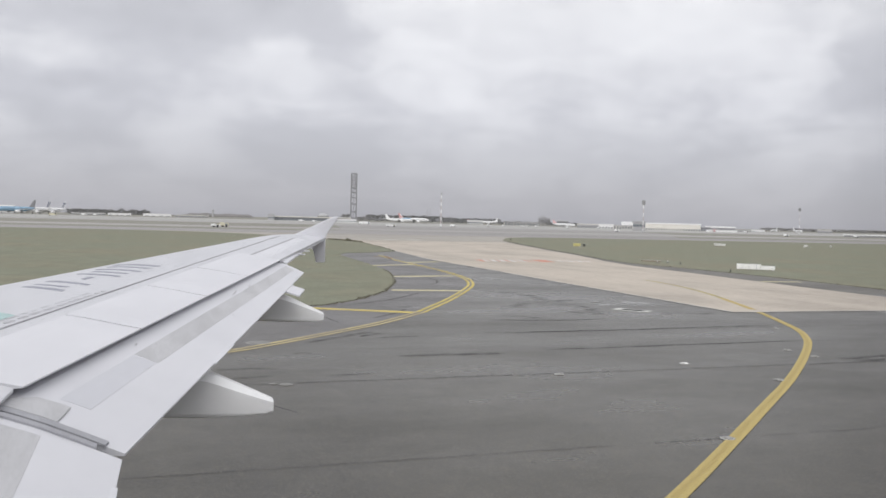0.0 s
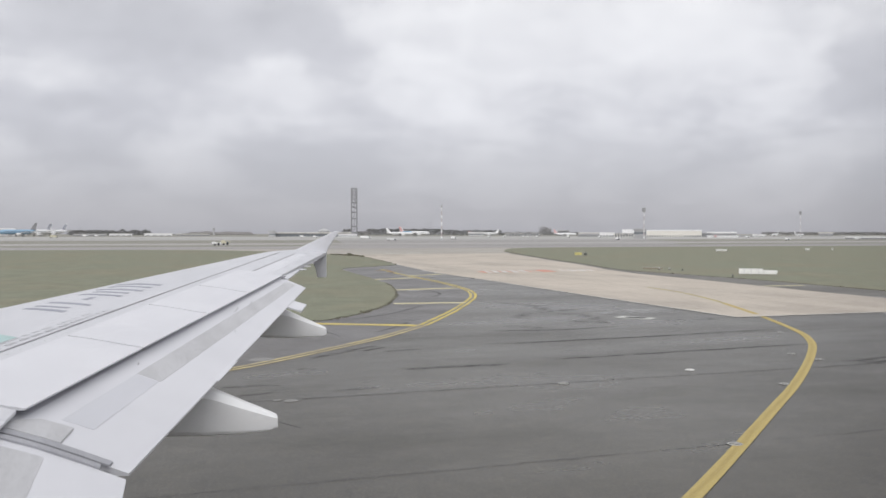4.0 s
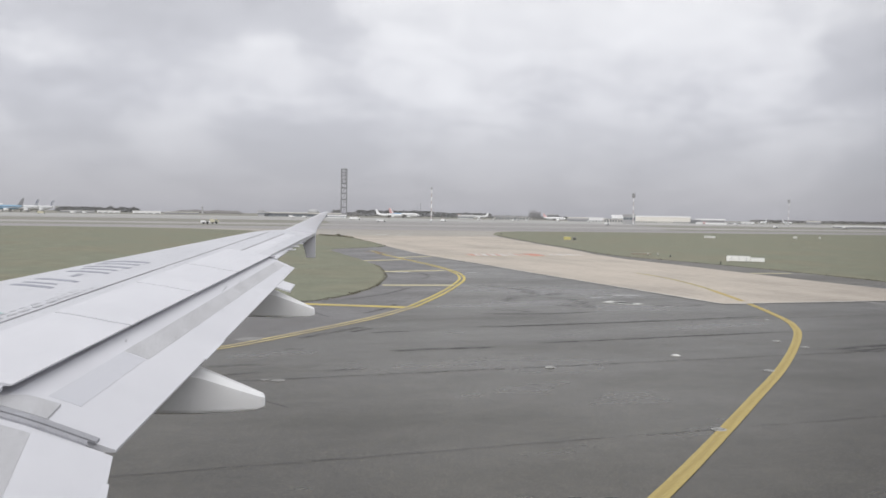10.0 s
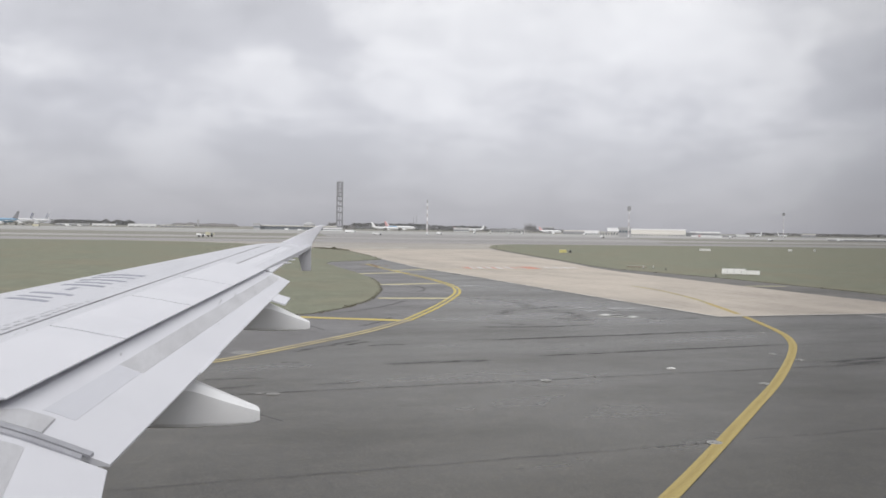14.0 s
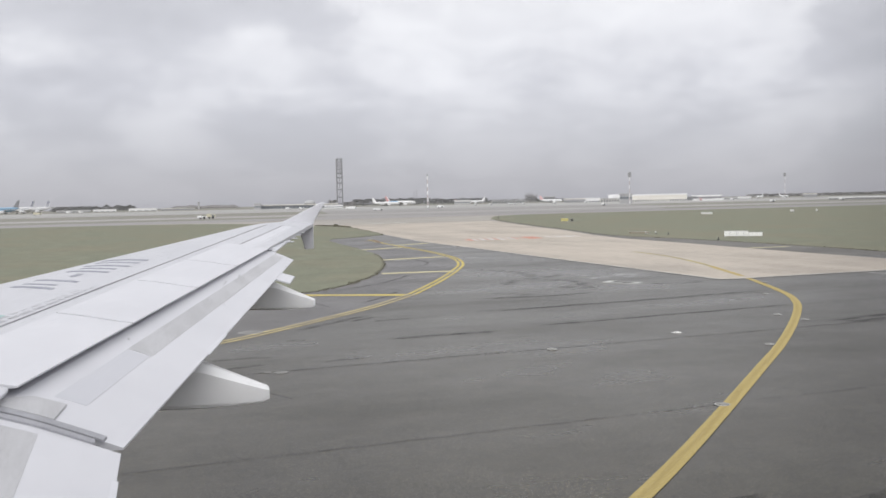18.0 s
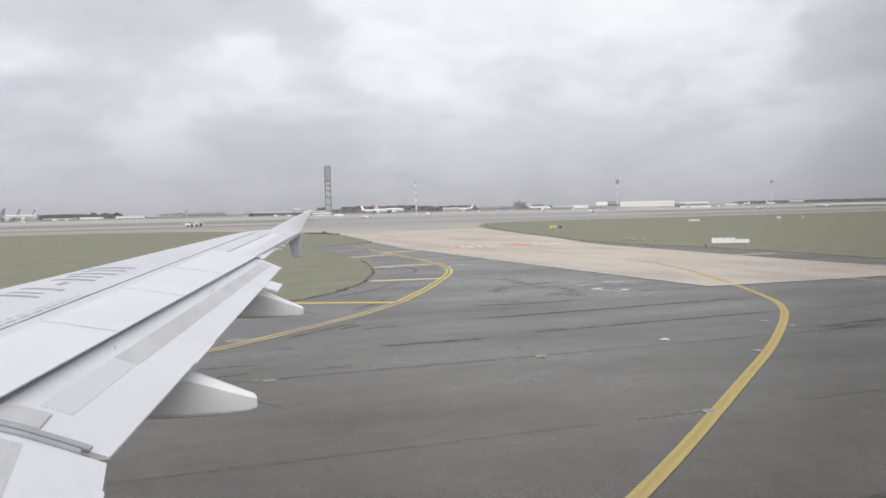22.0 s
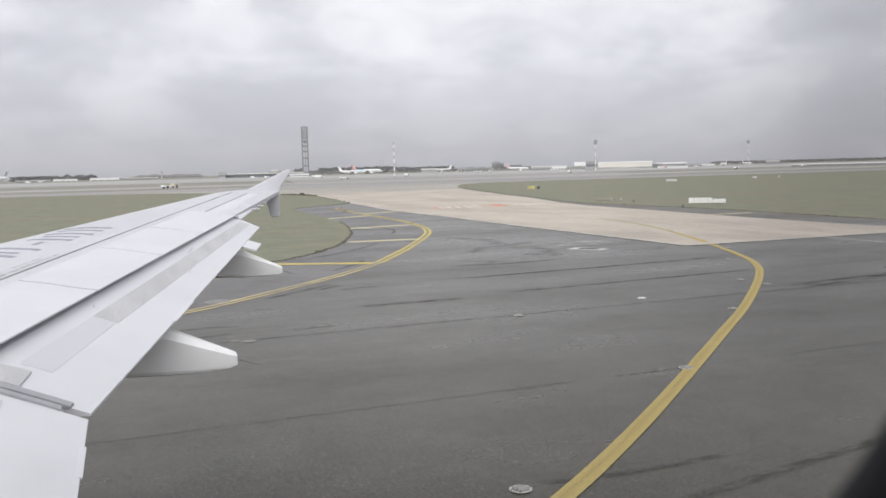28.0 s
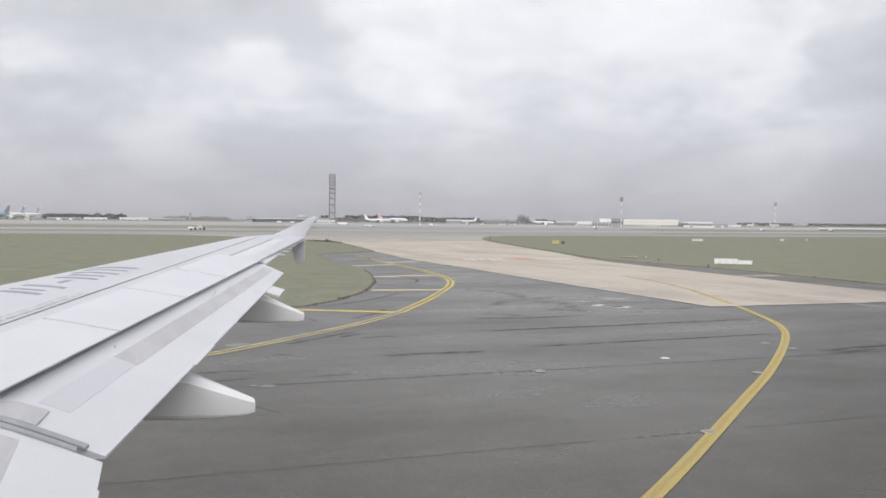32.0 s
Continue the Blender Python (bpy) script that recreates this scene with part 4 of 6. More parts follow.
# vignette put into the pane's tint, darkest at the rim, its edge uneven
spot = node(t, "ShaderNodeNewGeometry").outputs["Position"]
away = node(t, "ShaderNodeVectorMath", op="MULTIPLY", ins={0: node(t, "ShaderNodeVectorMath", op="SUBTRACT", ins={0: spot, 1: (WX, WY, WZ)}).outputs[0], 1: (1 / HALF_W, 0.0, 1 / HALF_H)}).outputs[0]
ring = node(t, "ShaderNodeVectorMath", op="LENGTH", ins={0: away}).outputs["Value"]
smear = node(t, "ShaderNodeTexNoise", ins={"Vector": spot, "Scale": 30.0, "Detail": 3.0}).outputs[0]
vignette = node(t, "ShaderNodeMapRange", ins={0: m_(t, "ADD", ring, m_(t, "MULTIPLY", m_(t, "SUBTRACT", smear, 0.5), 0.10)), 1: 0.60, 2: 1.0, 3: 1.0, 4: 0.75})
vignette.interpolation_type = "SMOOTHSTEP"
clear = node(t, "ShaderNodeBsdfTransparent", ins={0: node(t, "ShaderNodeCombineXYZ", ins={0: vignette.outputs[0], 1: vignette.outputs[0], 2: vignette.outputs[0]}).outputs[0]})
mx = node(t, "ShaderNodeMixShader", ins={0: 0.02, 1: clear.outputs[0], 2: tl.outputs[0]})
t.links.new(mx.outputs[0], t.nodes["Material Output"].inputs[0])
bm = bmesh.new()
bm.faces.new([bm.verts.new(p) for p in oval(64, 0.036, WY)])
pane = part("pane", bm, HAZE, window, "slightly hazy acrylic pane, tinted darker towards its rim")
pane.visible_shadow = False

# ---- paint, joints and marks on the taxiway ----
tagged(part("pavement_shoulder", sheet([(-9, 22.6), (-4, 25.0), (0, 27.4), (3.7, 30.2), (6.0, 32.6), (9.0, 35.9), (12.0, 40.0), (15.6, 46.5), (18.7, 52.7), (20.8, 57.5), (22.4, 63.0), (23.4, 69.7), (23.9, 76.4), (24.3, 85.5), (24.8, 94.1), (25.7, 102.9), (28.5, 113)] + [(x - 0.4, y - 0.2) for x, y in LEFT_TURF[16:0:-1] if y < 112] + [(-30, 41)], -0.002), SHOULDER), "dark paved shoulder beside the taxiway edge line", "pavement", kind="structure")
def marking(name, line, width, z, material, label, offset=0.0, step=0.5, category="road marking"):
    return tagged(part(name, ribbon(smooth_line([(x, y, 0) for x, y in line], step), width, z, offset), material), label, category, kind="structure")


TURN = [(0.4, 5.95), (3.0, 7.97), (5.33, 9.88), (6.5, 10.85), (8.5, 12.62), (11.46, 15.37), (14.6, 18.33), (17.42, 21.0), (20.7, 24.35), (23.45, 27.35), (25.0, 29.3), (26.5, 31.6), (28.35, 35.3), (30.3, 39.5)]
marking("trim_turn_line", TURN, 0.30, 0.004, YELLOW, "broad worn yellow taxi line curving over asphalt", offset=-0.02, step=0.4)
marking("trim_turn_line_inner", [(30.32, 39.55), (31.6, 42.6), (33.0, 46.0)], 0.34, 0.017, YELLOW, "yellow taxi line running onto concrete", step=0.6)
marking("trim_turn_line_faded", [(33.02, 46.05), (33.9, 48.2), (35.3, 52.4), (36.5, 57), (37.2, 62)], 0.34, 0.017, YELLOW_WORN, "faded yellow taxi line over concrete", step=0.6)
EDGE = [(-9, 22.5), (-4, 24.9), (0, 27.3), (2.4, 28.9), (3.7, 30.1), (6.0, 32.5), (9.0, 35.8), (12.0, 39.9), (15.6, 46.4), (18.7, 52.6), (20.8, 57.4), (22.4, 62.9), (23.4, 69.6), (23.9, 76.3), (24.3, 85.4), (24.8, 94.0), (25.7, 102.8)]
for o in (-0.20, 0.125):
    marking("trim_edge_line", EDGE[7:], 0.19, 0.004, YELLOW_EDGE, "double yellow taxiway edge line, slightly worn", offset=o)
    marking("trim_edge_line", EDGE[:8], 0.19, 0.004, YELLOW_FADED, "faded double yellow taxiway edge line", offset=o)
for (a, b), (c, d), w in (((5.4, 43.0), (11.6, 39.7), 0.75), ((13.9, 52.5), (18.3, 51.9), 0.85), ((17.2, 65.0), (22.5, 66.0), 0.95), ((19.1, 80.2), (23.9, 82.4), 1.0), ((24.3, 86.4), (28.6, 88.8), 1.0), ((47.2, 60.7), (50.9, 60.4), 0.7)):
    marking("trim_hatch_line", [(a, b), ((a + c) / 2, (b + d) / 2), (c, d)], w, 0.0045, YELLOW_EDGE if b < 45 else YELLOW_PALE, "pale yellow bar painted across the paved shoulder")
marking("trim_worn_cross", [(24.5, 93.2), (25.4, 97.5), (26.0, 102.0)], 0.36, 0.0095, ORANGE_WORN, "worn orange painted cross on the shoulder", step=2)
marking("trim_worn_cross", [(24.2, 99.6), (25.4, 98.0), (26.7, 96.4)], 0.6, 0.0125, ORANGE_WORN, "worn orange painted cross on the shoulder", step=2)
marking("trim_edge_bar", [(37.3, 38.3), (37.35, 34), (37.4, 28)], 0.26, 0.004, WHITE_LINE, "white line painted across the asphalt", step=1)
# sealed joints, straight but ragged
for y, x0, x1, w, gap in ((15.15, -14, 42, 0.019, 0.12), (22.95, -14, 42, 0.042, 0.03), (32.0, 12.3, 42, 0.05, 0.1), (27.8, 12.4, 42, 0.03, 0.1), (6.9, -14, 42, 0.015, 0.16)):
    r = random.Random(int(y * 10))
    line = [Vector((x0 + 0.12 * k, y + 0.020 * (x0 + 0.12 * k) + 0.045 * noise.noise((k * 0.16, y, 0)) + 0.03 * noise.noise((k * 0.9, y, 5)), 0)) for k in range(int((x1 - x0) / 0.12))]
    tagged(part("trim_joint", ribbon(line, w, 0.002, wobble=0.022, seed=int(y), gap=gap), JOINT), "dark ragged sealed joint in the asphalt", "joint", kind="structure")
    # crumbs broken out along the joint
    verts, faces = [], []
    for p in line:
        if r.random() < 0.5:
            n, q = len(verts), w * r.uniform(0.25, 0.9)
            o = p + Vector((r.uniform(-0.06, 0.06), r.uniform(-1.6, 1.6) * w, 0.0025))
            verts += [o + Vector((q * r.uniform(0.7, 1.2) * math.cos(a), q * r.uniform(0.7, 1.2) * math.sin(a), 0)) for a in (0, 1.2, 2.5, 3.8, 5.0)]
            faces.append(tuple(range(n, n + 5)))
    tagged(raw("gravel", verts, faces, LAMP_CAP if y < 20 else JOINT), "loose crumbs of asphalt along a joint", "gravel", kind="stuff")
# side cracks
r = random.Random(5)
for (x, y), (dx, dy), n in (((3.11, 15.15), (-0.17, -1.0), 7), ((19.0, 69.0), (0.4, -1.6), 9)):
    pts = [Vector((x, y, 0))]
    for k in range(n):
        pts.append(pts[-1] + Vector((dx / n + r.uniform(-0.03, 0.03), dy / n, 0)))
    tagged(part("trim_crack", ribbon(smooth_line([tuple(p) for p in pts], 0.06), 0.009, 0.002, wobble=0.014, seed=n, gap=0.35), JOINT), "thin branching crack in the asphalt", "crack", kind="structure")
# rubber films left by wheels
for pts, w in (
    ([(7.3, 27.0), (9, 27.1), (11.2, 27.0)], 0.5),
    ([(12.3, 32.0), (18, 32.4), (27, 33.2)], 0.42),
    ([(12.4, 27.6), (16, 27.8), (24, 28.4)], 0.3),
    ([(5.2, 10.5), (6.4, 10.35), (8.6, 10.4)], 0.24),
    ([(5.6, 8.9), (8.2, 9.45), (11.5, 10.1)], 0.28),
    ([(4.9, 30.3), (6.2, 31.4), (8.2, 33.2)], 0.5),
    ([(1.6, 25.3), (2.6, 25.4), (3.5, 25.2)], 0.35),
    ([(4.6, 23.9), (5.3, 24.0), (6.0, 24.0)], 0.25),
    ([(4.2, 28.0), (4.5, 28.1), (4.9, 28.0)], 0.3),
    ([(7.2, 31.6), (7.8, 32.2), (8.3, 32.5)], 0.3),
    ([(7.9, 31.3), (8.7, 31.5), (9.5, 31.4)], 0.28),
    ([(19.6, 52.5), (20.5, 50.9), (21.4, 48.3), (20.6, 44.8)], 0.9),
    ([(17.2, 41.2), (19.0, 43.7), (20.8, 44.6), (23.7, 46.0)], 0.9),
    ([(20.2, 43.6), (21.3, 42.2), (21.4, 41.0), (20.4, 38.4)], 0.8),
    ([(19.4, 39.6), (20.2, 38.7), (21.0, 38.0)], 0.8),
    ([(15.5, 38.4), (16.0, 37.7), (16.8, 36.7)], 0.6),
    ([(24.0, 38.6), (25.5, 38.0), (27.0, 38.2)], 0.6),
    ([(14.0, 36.5), (17, 36.0), (20, 36.4)], 0.5),
    ([(9.0, 37.4), (10.6, 39.4), (11.8, 41.6)], 0.3),
    ([(16.2, 58.2), (18.0, 57.6), (19.4, 60.5), (19.7, 65)], 0.3),
    ([(9.5, 43.6), (12.4, 46.5), (15.4, 51)], 0.35),
    ([(0.5, 23.2), (1.8, 23.8), (3.2, 24.2)], 0.3),
):
    tagged(part("trim_tyre_mark", ribbon(smooth_line([(x, y, 0) for x, y in pts], 0.3), w * (1.5 if w > 0.55 else 1), 0.003), TYRE_FAINT if w > 0.55 else TYRE_LIGHT if pts[0][0] < 6.0 or pts[0][1] > 37 else TYRE), "dark smear of tyre rubber on the asphalt", "tyre mark", kind="structure")
tagged(part("trim_damp_patch", ribbon(smooth_line([(x, y, 0) for x, y in ((21.6, 23.75), (24.5, 24.2), (29, 24.7), (34, 25.0))], 0.3), 1.2, 0.003), DAMP), "dark damp patch on the asphalt", "stain", kind="structure")
for pts, w in (([(22.9, 44.6), (23.8, 44.2), (24.8, 42.5), (25.6, 41.9)], 0.9), ([(24.6, 44.0), (25.6, 43.7), (27.9, 43.2)], 1.6), ([(22.4, 42.4), (24.4, 42.9), (27.2, 41.6)], 1.3), ([(15.8, 63.8), (17.4, 64.2), (19.4, 63.6)], 1.2), ([(22.3, 63.0), (23.6, 63.4), (25.4, 63.0)], 1.5), ([(11.6, 42.6), (12.4, 41.9), (13.4, 41.0)], 0.4), ([(10.2, 43.1), (10.6, 42.9), (11.0, 42.6)], 0.25)):
    tagged(part("trim_pale_stain", ribbon(smooth_line([(x, y, 0) for x, y in pts], 0.3), w, 0.0035), PALE), "pale dried water stain on the asphalt", "stain", kind="structure")


# ---- inset lights, covers and the drain ----
def inset_light(pale, cap):
    ob = thing("inset_light", (0, 0, 0), 0, "flush pale metal taxiway light set in the asphalt", "taxiway light", "taxiway lights")
    bm = bmesh.new()
    loft(bm, [[Vector((r * math.cos(2 * math.pi * k / 20), r * math.sin(2 * math.pi * k / 20), z)) for k in range(20)] for r, z in ((0.160, 0.002), (0.156, 0.008), (0.132, 0.012), (0.128, 0.009))])
    rim = part("surround", bm, pale, ob, "", True)
    bm = bmesh.new()
    loft(bm, [[Vector((r * math.cos(2 * math.pi * k / 20), r * math.sin(2 * math.pi * k / 20), z)) for k in range(20)] for r, z in ((0.112, 0.009), (0.10, 0.022), (0.07, 0.034), (0.03, 0.036))])
    hub = part("dome", bm, cap, ob, "", True)
    for s in (-1, 1):
        part("lens", a_box(s * 0.085 - 0.022, s * 0.085 + 0.022, -0.012, 0.012, 0.014, 0.034, 0.005), COVER, hub, "dark lens slot")
    for k in range(6):
        a = 2 * math.pi * (k + 0.5) / 6
        part("bolt", tube(bmesh.new(), (0.137 * math.cos(a), 0.137 * math.sin(a), 0.008), (0.137 * math.cos(a), 0.137 * math.sin(a), 0.018), 0.010, 0.009, 6), DARK, rim)
    return ob


first = None
for x, y in ((11.12, 23.02), (11.26, 15.33), (21.6, 26.2), (21.55, 24.75), (25.8, 32.1), (17.1, 21.05), (29.1, 36.2), (5.0, 10.39)):
    turn = pose(x, y, 0, 0, 0, 40 + 10 * math.sin(x))
    if first is None:
        first = inset_light(LAMP_RIM, LAMP_CAP)
        first.matrix_basis = turn
    else:
        copy_thing(first, turn)


fresh = inset_light(LAMP_WHITE, LAMP_WHITE)
fresh.matrix_basis = pose(16.01, 24.12, 0, 0, 0, 45)
tagged(fresh, "flush fresh white taxiway light set in the asphalt", "taxiway light", "taxiway lights")


def cover(x, y, r, label):
    ob = thing("manhole_cover", (x, y, 0), 0, label, "manhole cover", "manhole covers")
    for name, r0, r1, z, mat_ in (("concrete_collar", r * 0.8, r * 1.2, 0.006, COVER_RIM), ("lid", 0.0, r * 0.78, 0.010, COVER_PALE)):
        bm = bmesh.new()
        a = [bm.verts.new((r0 * math.cos(2 * math.pi * k / 24), r0 * math.sin(2 * math.pi * k / 24), z)) for k in range(24)] if r0 else []
        b = [bm.verts.new((r1 * math.cos(2 * math.pi * k / 24), r1 * math.sin(2 * math.pi * k / 24), z)) for k in range(24)]
        c = [bm.verts.new((r1 * 1.02 * math.cos(2 * math.pi * k / 24), r1 * 1.02 * math.sin(2 * math.pi * k / 24), 0.001)) for k in range(24)]
        for k in range(24):
            j = (k + 1) % 24
            if a:
                bm.faces.new((a[k], b[k], b[j], a[j]))
            bm.faces.new((b[k], c[k], c[j], b[j]))
        if not a:
            bm.faces.new(b)
        part(name, bm, mat_, ob)
    return ob


cover(3.32, 22.85, 0.15, "round metal cover with a pale concrete collar")
cover(3.0, 23.0, 0.09, "small round metal cover in the asphalt")
cover(3.45, 30.6, 0.36, "round metal cover with a pale concrete collar")
drain = thing("drain_grate", (23.3, 39.95, 0), -54, "rectangular drain grate in a pale concrete frame", "drain")
for x0, x1, y0, y1 in ((-0.95, 0.95, 0.28, 0.45), (-0.95, 0.95, -0.45, -0.28), (-0.95, -0.55, -0.278, 0.278), (0.55, 0.95, -0.278, 0.278)):
    part("frame_block", a_box(x0, x1, y0, y1, -0.03, 0.012, 0.004), DRAIN_RIM, drain)
part("pit", a_box(-0.545, 0.545, -0.275, 0.275, -0.05, 0.003), RIM, drain)
for k in range(9):
    part("grate_bar", a_box(-0.50 + 0.12 * k, -0.48 + 0.12 * k, -0.272, 0.272, 0.004, 0.009), GRATE, drain)


# ---- painted marks on the concrete ----
def painted(name, pts, z, material, label):
    return tagged(part(name, sheet(pts, z), material), label, "road marking", kind="structure")


painted("trim_red_panel", [(40.9, 90.0), (42.6, 90.0), (43.7, 95.2), (41.9, 95.4)], 0.017, RED_LINE, "red painted panel on the concrete")
for x, w, mat_ in ((33.6, 0.3, RED_FADED), (34.0, 0.45, RED_LINE), (34.55, 0.35, WHITE_LINE), (35.0, 0.25, RED_FADED), (35.4, 0.5, WHITE_LINE), (36.1, 0.2, RED_LINE), (36.45, 0.5, WHITE_LINE), (37.1, 0.3, RED_LINE), (37.6, 0.6, WHITE_LINE), (38.3, 0.25, RED_FADED), (38.8, 0.55, WHITE_LINE), (39.5, 0.3, RED_LINE), (40.1, 0.3, RED_FADED)):
    painted("trim_white_bar" if mat_ is WHITE_LINE else "trim_red_bar", [(x, 90.2), (x + w, 90.2), (x + w + 1.1, 94.8), (x + 1.1, 94.8)], 0.017, mat_, "worn painted stroke on the concrete")
for x, w in ((44.0, 0.5), (45.0, 0.75), (46.2, 0.8), (47.4, 0.5)):
    painted("trim_white_bar", [(x, 91.0), (x + w, 91.0), (x + w + 0.8, 94.4), (x + 0.8, 94.6)], 0.017, WHITE_LINE, "white painted bar on the concrete")
    painted("trim_red_bar", [(x + w + 0.03, 91.0), (x + w + 0.16, 91.0), (x + w + 0.96, 94.2), (x + w + 0.83, 94.4)], 0.017, RED_FADED, "faded red painted stroke on the concrete")
marking("trim_hold_line", [(29.2, 88.3), (38, 88.5), (47, 88.9)], 0.22, 0.016, YELLOW_WORN, "faded line painted across the concrete", step=2)
for x0, x1, y in ((46.5, 49.4, 182), (52.0, 55.2, 184)):
    painted("trim_white_bar", [(x0, y), (x1, y + 0.4), (x1 + 0.4, y + 3), (x0 + 0.4, y + 2.6)], 0.018, WHITE_LINE, "white painted bar on the asphalt")


# ---- signs and markers on the verges ----
def sign(x, y, w, h, turn, face, lift, label, cells=(), group="airfield signs"):
    ob = thing("airfield_sign", (x, y, 0.03), turn, label, "sign", group)
    part("face", a_box(-w / 2, w / 2, -0.06, 0.06, lift, lift + h, 0.02), face, ob)
    part("frame", a_box(-w / 2 - 0.04, w / 2 + 0.04, -0.045, 0.045, lift + h + 0.002, lift + h + 0.04), METAL, ob)
    n = max(2, round(w / 1.4) + 1)
    for k in range(n):
        u = -w / 2 + 0.15 + (w - 0.3) * k / (n - 1)
        part("leg", a_box(u - 0.03, u + 0.03, -0.03, 0.03, -0.03, lift - 0.002), METAL, ob)
    for a, b, mat_ in cells:
        part("sign_panel", a_box(a, b, -0.075, -0.062, lift + 0.05, lift + h - 0.05), mat_, ob)
    return ob


def seam(ob, u, lift, h):
    part("seam", a_box(u - 0.015, u + 0.015, -0.07, -0.061, lift, lift + h), RUBBER, ob)


big = sign(*out_there(37.12, 95.0), 2.3, 0.52, -37.12, SIGN_WHITE, 0.16, "long white guidance sign turned away on the verge")
for k in (-0.62, 0.05, 0.75):
    seam(big, k, 0.16, 0.52)
sign(*out_there(38.23, 95.4), 1.35, 0.38, -38.20, SIGN_WHITE, 0.14, "lower white guidance sign on the verge")
sign(56.1, 92.3, 2.3, 0.16, -30, SIGN_BROWN, 0.05, "low faded ochre marker board on the verge")
sign(75.8, 151.0, 1.35, 0.55, -27, SIGN_YELLOW, 0.15, "yellow guidance sign on the verge")
sign(76.75, 149.9, 0.5, 0.5, -27, SIGN_BLACK, 0.12, "black guidance sign beside a yellow one")
sign(119.3, 167.9, 2.4, 0.45, -35, SIGN_PALE, 0.3, "pale guidance sign on the verge")
sign(143.6, 169.3, 0.9, 0.42, -40, SIGN_PALE, 0.35, "small white guidance sign on the verge")
sign(156.2, 175.5, 0.42, 0.42, -41, SIGN_PALE, 0.2, "small pale marker board on the verge")


def marker(x, y, h, mat_, label):
    ob = thing("edge_marker", (x, y, 0.03), 0, label, "edge marker", "edge markers")
    part("base", tube(bmesh.new(), (0, 0, -0.02), (0, 0, 0.06), 0.16, 0.10, 12), DARK, ob)
    part("post", tube(bmesh.new(), (0, 0, 0.061), (0, 0, h), 0.045, 0.035, 10), mat_, ob)
    part("cap", tube(bmesh.new(), (0, 0, h + 0.001), (0, 0, h + 0.05), 0.06, 0.02, 10), mat_, ob)


for x, y, h, mat_ in ((56.2, 91.0, 0.26, SIGN_PALE), (57.5, 90.9, 0.30, SIGN_PALE), (57.0, 87.5, 0.22, DARK), (53.2, 73.0, 0.26, DARK), (79.5, 192.5, 0.8, DARK)):
    marker(x, y, h, mat_, "short edge marker on the verge")

